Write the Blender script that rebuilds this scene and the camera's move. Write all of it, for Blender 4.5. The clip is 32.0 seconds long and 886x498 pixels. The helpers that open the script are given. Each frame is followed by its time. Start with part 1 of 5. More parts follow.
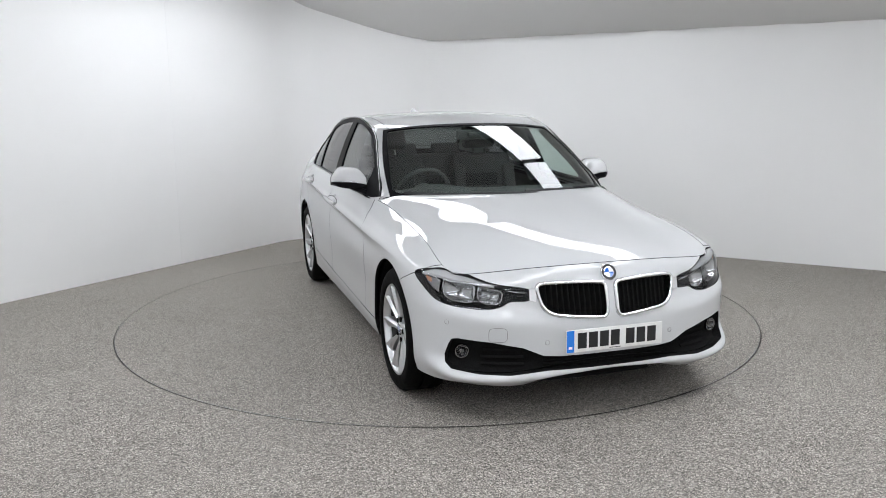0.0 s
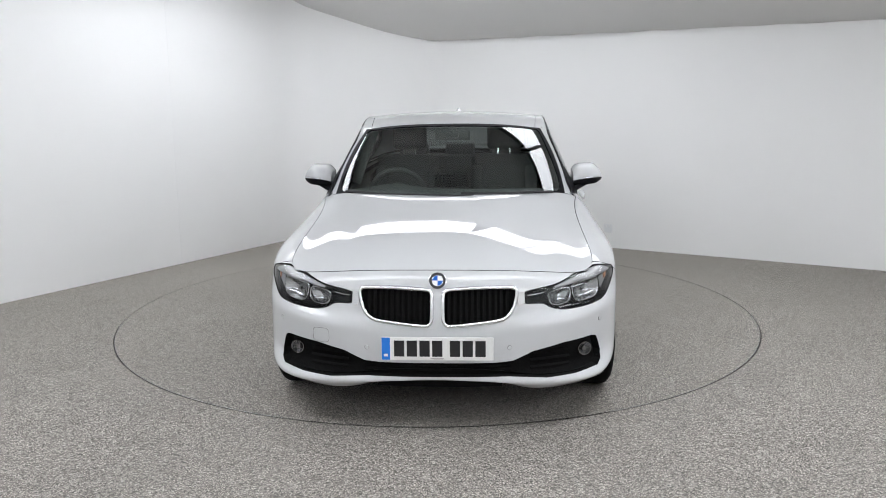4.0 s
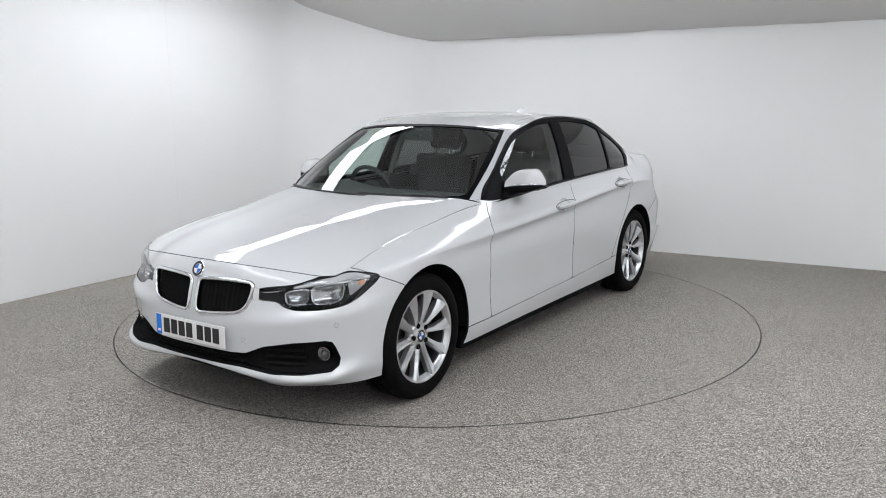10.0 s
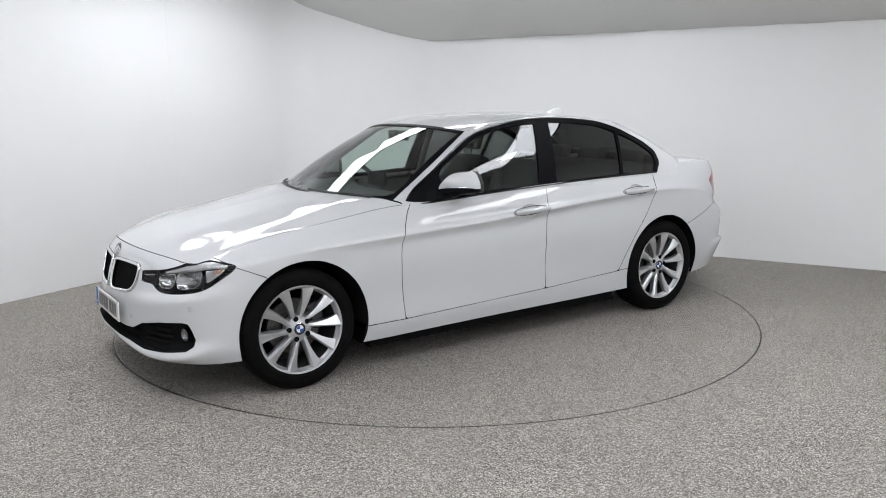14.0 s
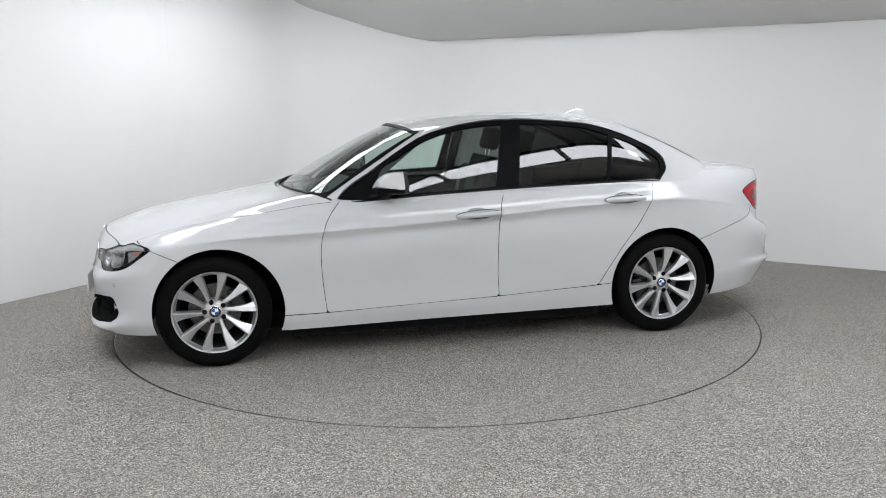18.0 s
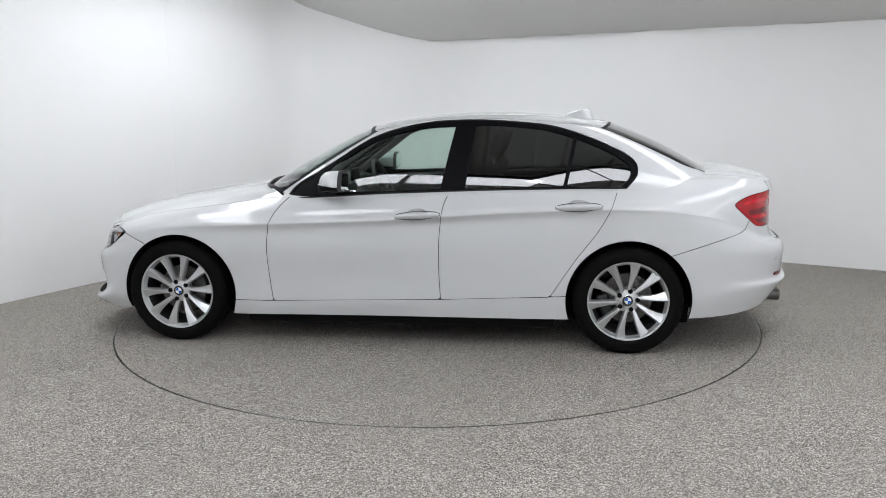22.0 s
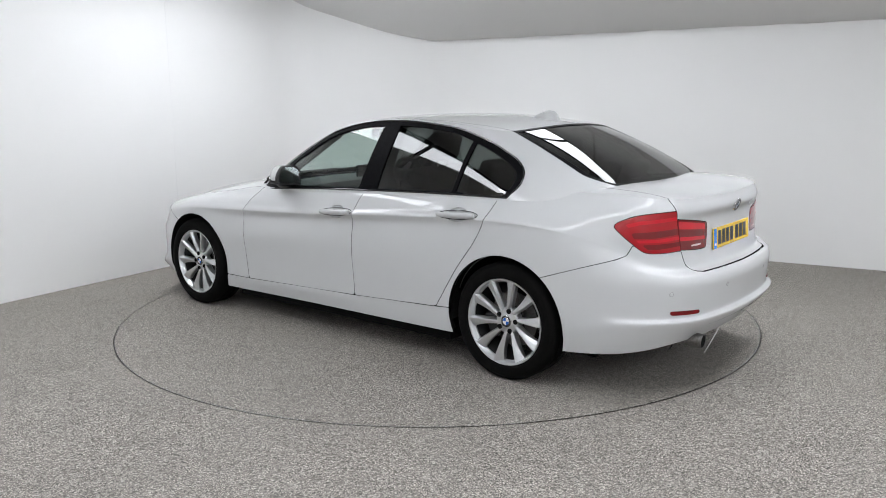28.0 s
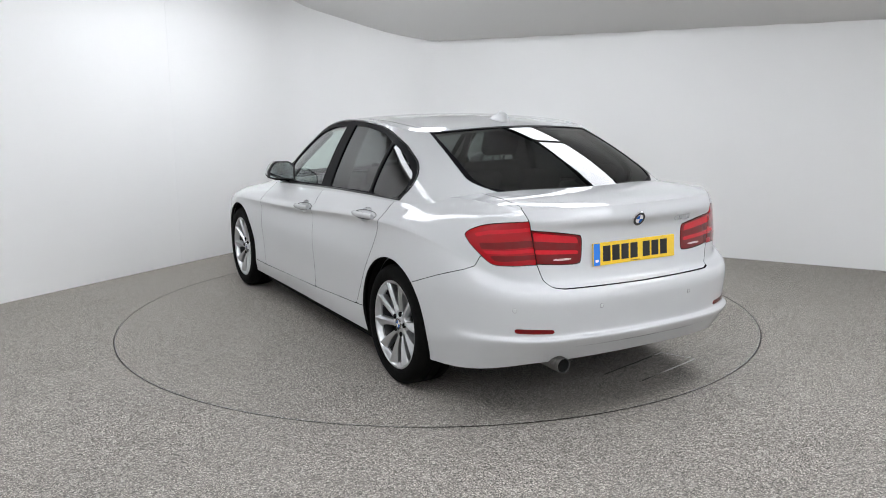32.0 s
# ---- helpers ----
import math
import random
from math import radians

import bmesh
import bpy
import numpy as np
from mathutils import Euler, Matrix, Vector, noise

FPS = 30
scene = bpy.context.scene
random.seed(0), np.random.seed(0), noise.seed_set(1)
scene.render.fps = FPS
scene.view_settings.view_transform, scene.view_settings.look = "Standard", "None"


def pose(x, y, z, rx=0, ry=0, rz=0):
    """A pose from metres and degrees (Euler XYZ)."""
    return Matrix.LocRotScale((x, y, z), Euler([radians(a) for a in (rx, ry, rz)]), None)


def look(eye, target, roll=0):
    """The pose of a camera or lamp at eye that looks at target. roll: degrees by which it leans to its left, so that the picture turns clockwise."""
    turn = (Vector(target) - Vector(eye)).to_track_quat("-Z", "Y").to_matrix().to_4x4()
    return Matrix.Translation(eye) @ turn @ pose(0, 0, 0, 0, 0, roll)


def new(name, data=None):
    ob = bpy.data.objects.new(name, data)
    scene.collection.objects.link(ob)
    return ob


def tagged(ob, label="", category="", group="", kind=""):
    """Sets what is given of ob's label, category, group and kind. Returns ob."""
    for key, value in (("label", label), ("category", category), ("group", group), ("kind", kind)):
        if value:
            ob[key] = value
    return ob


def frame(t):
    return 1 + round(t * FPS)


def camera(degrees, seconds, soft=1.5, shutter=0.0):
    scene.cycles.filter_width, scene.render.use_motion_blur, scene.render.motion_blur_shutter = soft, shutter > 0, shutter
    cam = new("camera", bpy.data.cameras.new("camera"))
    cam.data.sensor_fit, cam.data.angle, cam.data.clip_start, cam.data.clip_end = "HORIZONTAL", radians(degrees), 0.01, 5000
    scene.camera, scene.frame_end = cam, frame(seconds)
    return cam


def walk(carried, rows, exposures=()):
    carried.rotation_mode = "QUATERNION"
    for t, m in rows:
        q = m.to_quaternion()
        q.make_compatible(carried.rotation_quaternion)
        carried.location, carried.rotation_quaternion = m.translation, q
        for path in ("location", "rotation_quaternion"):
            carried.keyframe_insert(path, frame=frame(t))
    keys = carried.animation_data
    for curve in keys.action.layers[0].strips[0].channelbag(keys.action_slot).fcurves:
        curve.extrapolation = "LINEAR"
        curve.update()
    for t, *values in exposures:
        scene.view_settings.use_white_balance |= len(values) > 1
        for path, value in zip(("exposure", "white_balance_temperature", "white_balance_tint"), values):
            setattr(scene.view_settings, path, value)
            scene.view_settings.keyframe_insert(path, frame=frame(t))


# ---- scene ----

# ---------------------------------------------------------------- camera
EYE = (0.0, -5.8272, 1.5155)
AIM = (0.0345, -0.9103, 0.6084)
cam = camera(57.06, 32.0, soft=0.95)
walk(cam, [(0.0, look(EYE, AIM, -0.505)), (32.0, look(EYE, AIM, -0.505))], exposures=[(0.0, 0.0), (32.0, 0.0)])

# ---------------------------------------------------------------- light
world = bpy.data.worlds.new("world")
world.use_nodes = True
scene.world = world
world.node_tree.nodes["Background"].inputs[0].default_value = (1, 1, 1, 1)
world.node_tree.nodes["Background"].inputs[1].default_value = 0.02
PANEL_GLOW = 7.5
PANEL_Z, PANEL_W, PANEL_H = 2.72, 0.50, 0.05


# ---------------------------------------------------------------- materials
def material(name, color, rough=0.5, metal=0.0, coat=0.0, spec=0.5, emit=None, glow=0.0):
    m = bpy.data.materials.new(name)
    m.use_nodes = True
    b = m.node_tree.nodes["Principled BSDF"]
    b.inputs["Base Color"].default_value = (*color, 1)
    b.inputs["Roughness"].default_value = rough
    b.inputs["Metallic"].default_value = metal
    b.inputs["Coat Weight"].default_value = coat
    b.inputs["Coat Roughness"].default_value = 0.03
    b.inputs["Specular IOR Level"].default_value = spec
    if emit:
        b.inputs["Emission Color"].default_value = (*emit, 1)
        b.inputs["Emission Strength"].default_value = glow
    return m


def node(m, kind, **sets):
    n = m.node_tree.nodes.new(kind)
    for k, v in sets.items():
        n.inputs[k.replace("_", " ")].default_value = v
    return n


def link(m, a, b):
    m.node_tree.links.new(a, b)


def grain(m, scale, lo, hi, bump=0.0, second=0.0, amount=0.0, rough_var=0.0, detail=4.0):
    """Two scales of colour variation from lo to hi and a fine relief."""
    t = m.node_tree
    b = t.nodes["Principled BSDF"]
    co = t.nodes.new("ShaderNodeTexCoord")
    n1 = node(m, "ShaderNodeTexNoise", Scale=scale, Detail=detail, Roughness=0.6)
    link(m, co.outputs["Object"], n1.inputs["Vector"])
    ramp = t.nodes.new("ShaderNodeValToRGB")
    ramp.color_ramp.elements[0].position, ramp.color_ramp.elements[1].position = 0.36, 0.64
    ramp.color_ramp.elements[0].color, ramp.color_ramp.elements[1].color = (*lo, 1), (*hi, 1)
    link(m, n1.outputs["Fac"], ramp.inputs["Fac"])
    out = ramp.outputs["Color"]
    if second:
        n2 = node(m, "ShaderNodeTexNoise", Scale=second, Detail=3.0, Roughness=0.55)
        link(m, co.outputs["Object"], n2.inputs["Vector"])
        mr = node(m, "ShaderNodeMapRange", From_Min=0.3, From_Max=0.7, To_Min=1 - amount, To_Max=1 + amount)
        link(m, n2.outputs["Fac"], mr.inputs["Value"])
        mix = t.nodes.new("ShaderNodeMix")
        mix.data_type, mix.blend_type = "RGBA", "MULTIPLY"
        mix.inputs["Factor"].default_value = 1
        link(m, out, mix.inputs[6])
        link(m, mr.outputs["Result"], mix.inputs[7])
        out = mix.outputs[2]
        if rough_var:
            r = b.inputs["Roughness"].default_value
            mr2 = node(m, "ShaderNodeMapRange", From_Min=0.3, From_Max=0.7, To_Min=r - rough_var, To_Max=r + rough_var)
            link(m, n2.outputs["Fac"], mr2.inputs["Value"])
            link(m, mr2.outputs["Result"], b.inputs["Roughness"])
    link(m, out, b.inputs["Base Color"])
    if bump:
        bp = node(m, "ShaderNodeBump", Strength=bump, Distance=0.002)
        link(m, n1.outputs["Fac"], bp.inputs["Height"])
        link(m, bp.outputs["Normal"], b.inputs["Normal"])
    return m


def glass(name, tint, ior=1.5, gloss=1.9):
    """Thin pane: tinted see-through with a mirror gloss that Fresnel drives."""
    m = bpy.data.materials.new(name)
    m.use_nodes = True
    t = m.node_tree
    t.nodes.remove(t.nodes["Principled BSDF"])
    tr, gl = t.nodes.new("ShaderNodeBsdfTransparent"), t.nodes.new("ShaderNodeBsdfGlossy")
    tr.inputs["Color"].default_value = (*tint, 1)
    gl.inputs["Roughness"].default_value = 0.004
    gl.inputs["Color"].default_value = (1, 1, 1, 1)
    lw = node(m, "ShaderNodeLayerWeight", Blend=0.5)
    pw = t.nodes.new("ShaderNodeMath")
    pw.operation = "POWER"
    pw.inputs[1].default_value = 5.0
    link(m, lw.outputs["Facing"], pw.inputs[0])
    fr = node(m, "ShaderNodeMapRange", To_Min=((ior - 1) / (ior + 1)) ** 2 * gloss, To_Max=1.0)
    link(m, pw.outputs[0], fr.inputs["Value"])
    mx = t.nodes.new("ShaderNodeMixShader")
    link(m, fr.outputs["Result"], mx.inputs[0])
    link(m, tr.outputs[0], mx.inputs[1])
    link(m, gl.outputs[0], mx.inputs[2])
    link(m, mx.outputs[0], t.nodes["Material Output"].inputs["Surface"])
    return m


PAINT = grain(material("pearl_white_paint", (0.54, 0.55, 0.555), 0.5, 0.0, 1.0, 0.2), 900, (0.51, 0.52, 0.525), (0.57, 0.58, 0.585), 0.0, 3.0, 0.01)
TRIM = grain(material("black_trim", (0.006, 0.006, 0.007), 0.38, spec=0.03), 60, (0.005, 0.005, 0.006), (0.008, 0.008, 0.009))
GLOSS = material("gloss_black", (0.004, 0.004, 0.005), 0.12, 0.0, 0.0, 0.5)
GREYLINING = grain(material("dark_grey_lining", (0.10, 0.10, 0.10), 0.9), 600, (0.09, 0.09, 0.09), (0.11, 0.11, 0.11))
DIMCHROME = material("smoked_chrome", (0.38, 0.38, 0.39), 0.12, 1.0)
PLASTIC = grain(material("black_plastic", (0.015, 0.015, 0.016), 0.55), 400, (0.010, 0.010, 0.011), (0.020, 0.020, 0.021), 0.1)
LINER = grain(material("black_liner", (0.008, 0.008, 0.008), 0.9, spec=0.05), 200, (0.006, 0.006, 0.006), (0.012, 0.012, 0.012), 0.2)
RUBBER = grain(material("tyre_rubber", (0.005, 0.005, 0.005), 0.7, spec=0.05), 300, (0.003, 0.003, 0.003), (0.007, 0.0068, 0.0065), 0.2, 25, 0.25, 0.08)
CHROME = material("chrome", (0.82, 0.83, 0.84), 0.06, 1.0)
SATIN = material("satin_chrome", (0.62, 0.63, 0.64), 0.22, 1.0)
ALLOY = grain(material("silver_alloy", (0.60, 0.61, 0.62), 0.30, 0.85, 0.4), 800, (0.57, 0.58, 0.59), (0.63, 0.64, 0.65), 0.0, 12, 0.03)
STEEL = grain(material("brake_steel", (0.14, 0.135, 0.13), 0.45, 0.9), 90, (0.10, 0.095, 0.09), (0.17, 0.165, 0.16), 0.1)
# dark brake and hub metal; on the wheel barrels it stands in for shade
DARKSHADEDMETAL = material("dark_or_shaded_metal", (0.06, 0.06, 0.06), 0.5, 0.8)
GLASS = glass("clear_green_glass", (0.72, 0.80, 0.77))
PRIVACY = glass("privacy_glass", (0.15, 0.16, 0.16))
SIDEGLASS = glass("side_glass", (0.76, 0.87, 0.82))
LENS = glass("clear_lens", (0.93, 0.935, 0.94), 1.40, 1.0)
SMOKE = material("pale_grey_lens", (0.36, 0.365, 0.37), 0.2, 0.0, 0.5)
REDLENS = material("red_lens", (0.34, 0.001, 0.006), 0.08, 0.0, 0.9, 0.1)
REDDEEP = material("dark_red_lens", (0.15, 0.001, 0.003), 0.08, 0.0, 0.9, 0.1)
REDBAR = material("red_light_guide", (0.54, 0.002, 0.012), 0.10, 0.0, 0.9, 0.1)
BOWL = material("bright_reflector", (0.40, 0.405, 0.41), 0.05, 1.0)
AMBER = material("amber_reflector", (0.40, 0.17, 0.09), 0.2, 0.0, 1.0)
REVERSE = grain(material("pale_reverse_lens", (0.70, 0.45, 0.45), 0.15, 0.0, 1.0), 200, (0.6, 0.3, 0.3), (0.85, 0.7, 0.7))
CABIN = grain(material("charcoal_cabin", (0.065, 0.068, 0.068), 0.75), 40, (0.060, 0.063, 0.063), (0.070, 0.073, 0.073))
CLOTH = grain(material("black_seat_cloth", (0.02, 0.02, 0.022), 0.9), 60, (0.034, 0.035, 0.036), (0.044, 0.045, 0.046), 0.0, 14, 0.12)
LINING = grain(material("pale_grey_lining", (0.42, 0.42, 0.40), 0.9), 600, (0.38, 0.38, 0.36), (0.45, 0.45, 0.43), 0.2)
PLATEW = grain(material("white_plate", (0.78, 0.78, 0.76), 0.25, 0.0, 0.5), 500, (0.74, 0.74, 0.72), (0.82, 0.82, 0.80))
PLATEY = grain(material("yellow_plate", (0.83, 0.55, 0.03), 0.25, 0.0, 0.5), 500, (0.80, 0.52, 0.025), (0.86, 0.58, 0.035))
PLATEB = material("blue_band", (0.02, 0.20, 0.72), 0.25, 0.0, 0.5)
INK = material("black_ink", (0.012, 0.012, 0.013), 0.35)
BLUE = material("enamel_blue", (0.02, 0.13, 0.50), 0.15, 0.0, 1.0)
WHITE = material("enamel_white", (0.80, 0.81, 0.82), 0.15, 0.0, 1.0)
MIRROR = material("mirror_glass", (0.70, 0.76, 0.76), 0.01, 1.0)
PAPER = material("white_card", (0.75, 0.75, 0.72), 0.6)

WALL = grain(material("white_wall_paint", (0.80, 0.80, 0.79), 0.55), 260, (0.785, 0.785, 0.775), (0.815, 0.815, 0.805), 0.05, 0.9, 0.015, 0.06)
CEIL = grain(material("pale_grey_ceiling", (0.70, 0.695, 0.68), 0.7), 120, (0.68, 0.675, 0.66), (0.715, 0.71, 0.695), 0.05, 0.7, 0.02)
PANELM = material("light_panel_diffuser", (0.9, 0.9, 0.9), 0.5, emit=(0.972, 1.0, 1.065), glow=PANEL_GLOW)


def speckle(name, tone):
    """Fine stone-chip floor: small chips of several greys, with slow wear patches."""
    m = material(name, (0.25, 0.24, 0.22), 0.75, spec=0.3)
    t = m.node_tree
    b = t.nodes["Principled BSDF"]
    co = t.nodes.new("ShaderNodeTexCoord")
    vo = node(m, "ShaderNodeTexVoronoi", Scale=250.0, Randomness=1.0)
    link(m, co.outputs["Object"], vo.inputs["Vector"])
    sep = t.nodes.new("ShaderNodeSeparateColor")
    link(m, vo.outputs["Color"], sep.inputs["Color"])
    ramp = t.nodes.new("ShaderNodeValToRGB")
    ramp.color_ramp.interpolation = "LINEAR"
    e = ramp.color_ramp.elements
    e[0].position, e[0].color = 0.0, (0.05 * tone, 0.047 * tone, 0.043 * tone, 1)
    e[1].position, e[1].color = 1.0, (0.78 * tone, 0.733 * tone, 0.671 * tone, 1)
    for at, v in ((0.25, 0.145), (0.5, 0.265), (0.8, 0.425)):
        k = e.new(at)
        k.color = (v * 1.012 * tone, v * 0.935 * tone, v * 0.835 * tone, 1)
    link(m, sep.outputs["Red"], ramp.inputs["Fac"])
    n2 = node(m, "ShaderNodeTexNoise", Scale=1.3, Detail=5.0, Roughness=0.6)
    link(m, co.outputs["Object"], n2.inputs["Vector"])
    mr = node(m, "ShaderNodeMapRange", From_Min=0.3, From_Max=0.7, To_Min=0.93, To_Max=1.06)
    link(m, n2.outputs["Fac"], mr.inputs["Value"])
    mix = t.nodes.new("ShaderNodeMix")
    mix.data_type, mix.blend_type = "RGBA", "MULTIPLY"
    mix.inputs["Factor"].default_value = 1
    link(m, ramp.outputs["Color"], mix.inputs[6])
    link(m, mr.outputs["Result"], mix.inputs[7])
    link(m, mix.outputs[2], b.inputs["Base Color"])
    bp = node(m, "ShaderNodeBump", Strength=0.5, Distance=0.002)
    link(m, vo.outputs["Distance"], bp.inputs["Height"])
    link(m, bp.outputs["Normal"], b.inputs["Normal"])
    return m


FLOOR = speckle("stone_chip_floor", 0.85)
DISC = speckle("stone_chip_turntable", 0.83)


# ---------------------------------------------------------------- mesh helpers
def mesh_object(name, verts, faces, mat, parent=None, label="", smooth=True):
    me = bpy.data.meshes.new(name)
    me.from_pydata([tuple(map(float, v[:3])) for v in verts], [], [tuple(map(int, f)) for f in faces])
    me.materials.append(mat)
    if smooth:
        me.polygons.foreach_set("use_smooth", [True] * len(me.polygons))
    me.update()
    ob = new(name, me)
    ob.parent = parent
    return tagged(ob, label)


def part(name, bm, mat, parent, label="", smooth=False):
    bmesh.ops.recalc_face_normals(bm, faces=bm.faces[:])
    me = bpy.data.meshes.new(name)
    bm.to_mesh(me)
    bm.free()
    me.materials.append(mat)
    if smooth:
        me.polygons.foreach_set("use_smooth", [True] * len(me.polygons))
        me.set_sharp_from_angle(angle=radians(38))
    ob = new(name, me)
    ob.parent = parent
    return tagged(ob, label)


def box_bm(a, b, bevel=0.0, segs=2, m=None):
    bm = bmesh.new()
    bmesh.ops.create_cube(bm, size=1)
    for v in bm.verts:
        v.co = [a[i] + (b[i] - a[i]) * (v.co[i] + 0.5) for i in range(3)]
    if bevel:
        bmesh.ops.bevel(bm, geom=bm.edges[:], offset=bevel, segments=segs, affect="EDGES", profile=0.6)
    if m is not None:
        bmesh.ops.transform(bm, matrix=m, verts=bm.verts[:])
    return bm


def lathe_bm(profile, segs, m=None, close=False):
    """Turns (radius, height) points round the z axis."""
    bm = bmesh.new()
    rings = []
    for r, h in profile:
        rings.append([bm.verts.new((r * math.cos(2 * math.pi * k / segs), r * math.sin(2 * math.pi * k / segs), h)) for k in range(segs)])
    n = len(rings)
    for i in range(n if close else n - 1):
        a, b = rings[i], rings[(i + 1) % n]
        for k in range(segs):
            bm.faces.new((a[k], a[(k + 1) % segs], b[(k + 1) % segs], b[k]))
    if not close:
        if profile[0][0] > 1e-4:
            bm.faces.new(rings[0][::-1])
        if profile[-1][0] > 1e-4:
            bm.faces.new(rings[-1])
    bmesh.ops.remove_doubles(bm, verts=bm.verts[:], dist=1e-5)
    if m is not None:
        bmesh.ops.transform(bm, matrix=m, verts=bm.verts[:])
    return bm


def tube_bm(path, radius, sides=8, closed=False, flat=1.0):
    """A rod along a list of points; flat squeezes it along its second axis."""
    bm = bmesh.new()
    P = [Vector(p) for p in path]
    n = len(P)
    rings = []
    ref = None
    for i in range(n):
        a = P[i - 1] if (i or closed) else P[i]
        b = P[(i + 1) % n] if (i < n - 1 or closed) else P[i]
        d = (b - a).normalized()
        if ref is None:
            ref = d.orthogonal().normalized()
        ref = (ref - d * ref.dot(d)).normalized()
        s = d.cross(ref)
        r = radius[i] if isinstance(radius, (list, tuple)) else radius
        rings.append([bm.verts.new(P[i] + ref * r * math.cos(2 * math.pi * k / sides) + s * r * flat * math.sin(2 * math.pi * k / sides)) for k in range(sides)])
    for i in range(n if closed else n - 1):
        a, b = rings[i], rings[(i + 1) % n]
        for k in range(sides):
            bm.faces.new((a[k], a[(k + 1) % sides], b[(k + 1) % sides], b[k]))
    if not closed:
        bm.faces.new(rings[0][::-1])
        bm.faces.new(rings[-1])
    return bm


def pchip(xk, yk, xq):
    """Smooth interpolation with no overshoot; yk is (K,) or (K, N)."""
    xk, yk, xq = np.asarray(xk, float), np.asarray(yk, float), np.asarray(xq, float)
    flat = yk.ndim == 1
    if flat:
        yk = yk[:, None]
    h = np.diff(xk)[:, None]
    d = np.diff(yk, axis=0) / h
    m = np.zeros_like(yk)
    if len(xk) > 2:
        w1, w2 = 2 * h[1:] + h[:-1], h[1:] + 2 * h[:-1]
        with np.errstate(divide="ignore", invalid="ignore"):
            hm = (w1 + w2) / (w1 / d[:-1] + w2 / d[1:])
        m[1:-1] = np.where(d[:-1] * d[1:] > 0, hm, 0)
    m[0], m[-1] = d[0], d[-1]
    i = np.clip(np.searchsorted(xk, xq, side="right") - 1, 0, len(xk) - 2)
    t = ((xq - xk[i]) / (xk[i + 1] - xk[i]))[:, None]
    hh = h[i]
    out = ((1 + 2 * t) * (1 - t) ** 2) * yk[i] + (t * (1 - t) ** 2) * hh * m[i] + (t * t * (3 - 2 * t)) * yk[i + 1] + (t * t * (t - 1)) * hh * m[i + 1]
    return out[:, 0] if flat else out


def catmull(xk, yk, xq):
    """Rounder interpolation for plan outlines."""
    xk, yk, xq = np.asarray(xk, float), np.asarray(yk, float), np.asarray(xq, float)
    m = np.gradient(yk, xk)
    i = np.clip(np.searchsorted(xk, xq, side="right") - 1, 0, len(xk) - 2)
    hh = xk[i + 1] - xk[i]
    t = (xq - xk[i]) / hh
    return (1 + 2 * t) * (1 - t) ** 2 * yk[i] + t * (1 - t) ** 2 * hh * m[i] + t * t * (3 - 2 * t) * yk[i + 1] + t * t * (t - 1) * hh * m[i + 1]


def blurred(A, step, sigma, start, end):
    """Rounds the last axis with a bell; start and end mirror it (+1) or turn it about the end value (-1)."""
    n = int(4 * sigma / step)
    w = np.exp(-0.5 * (np.arange(-n, n + 1) * step / sigma) ** 2)
    w /= w.sum()
    a, b = A[..., 1:n + 1][..., ::-1], A[..., -n - 1:-1][..., ::-1]
    a = a if start > 0 else 2 * A[..., :1] - a
    b = b if end > 0 else 2 * A[..., -1:] - b
    B = np.concatenate([a, A, b], -1)
    c = np.concatenate([np.zeros(B.shape[:-1] + (1,)), B], -1)
    out = np.zeros(A.shape)
    for k, wk in enumerate(w):
        out += wk * B[..., k:k + A.shape[-1]]
    return out


def sample(grid, A, q):
    """Values of A, whose last axis runs along an even grid, at q."""
    f = np.clip((np.asarray(q, float) - grid[0]) / (grid[1] - grid[0]), 0, len(grid) - 1.000001)
    i = f.astype(int)
    f = f - i
    return A[..., i] * (1 - f) + A[..., i + 1] * f


def grid_faces(nu, nv):
    i, j = np.meshgrid(np.arange(nu - 1), np.arange(nv - 1), indexing="ij")
    a = (i * nv + j).ravel()
    return np.stack([a, a + nv, a + nv + 1, a + 1], 1).tolist()


def clip(V, F, phi):
    """The part of a sheet where phi is below zero, cut cleanly along phi = 0."""
    keep = phi <= 0
    extra, cache, out = [], {}, []
    n = len(V)
    for f in F:
        k = [keep[i] for i in f]
        if all(k):
            out.append(f)
            continue
        if not any(k):
            continue
        g = []
        for a in range(len(f)):
            i, j = f[a], f[(a + 1) % len(f)]
            if keep[i]:
                g.append(i)
            if keep[i] != keep[j]:
                key = (i, j) if i < j else (j, i)
                if key not in cache:
                    s = phi[key[0]] / (phi[key[0]] - phi[key[1]])
                    cache[key] = n + len(extra)
                    extra.append(V[key[0]] + (V[key[1]] - V[key[0]]) * min(max(s, 0.0005), 0.9995))
                g.append(cache[key])
        if len(g) > 2:
            out.append(g)
    W = np.vstack([V, np.array(extra)]) if extra else V
    used = sorted({i for f in out for i in f})
    back = {u: k for k, u in enumerate(used)}
    return W[used], [[back[i] for i in f] for f in out]


def smooth_poly(pts, per=6):
    """A closed outline rounded through its points."""
    P = np.array(pts, float)
    n = len(P)
    out = []
    for i in range(n):
        a, b, c, d = P[i - 1], P[i], P[(i + 1) % n], P[(i + 2) % n]
        for k in range(per):
            t = k / per
            out.append(0.5 * (2 * b + (c - a) * t + (2 * a - 5 * b + 4 * c - d) * t * t + (3 * b - a - 3 * c + d) * t ** 3))
    return np.array(out)


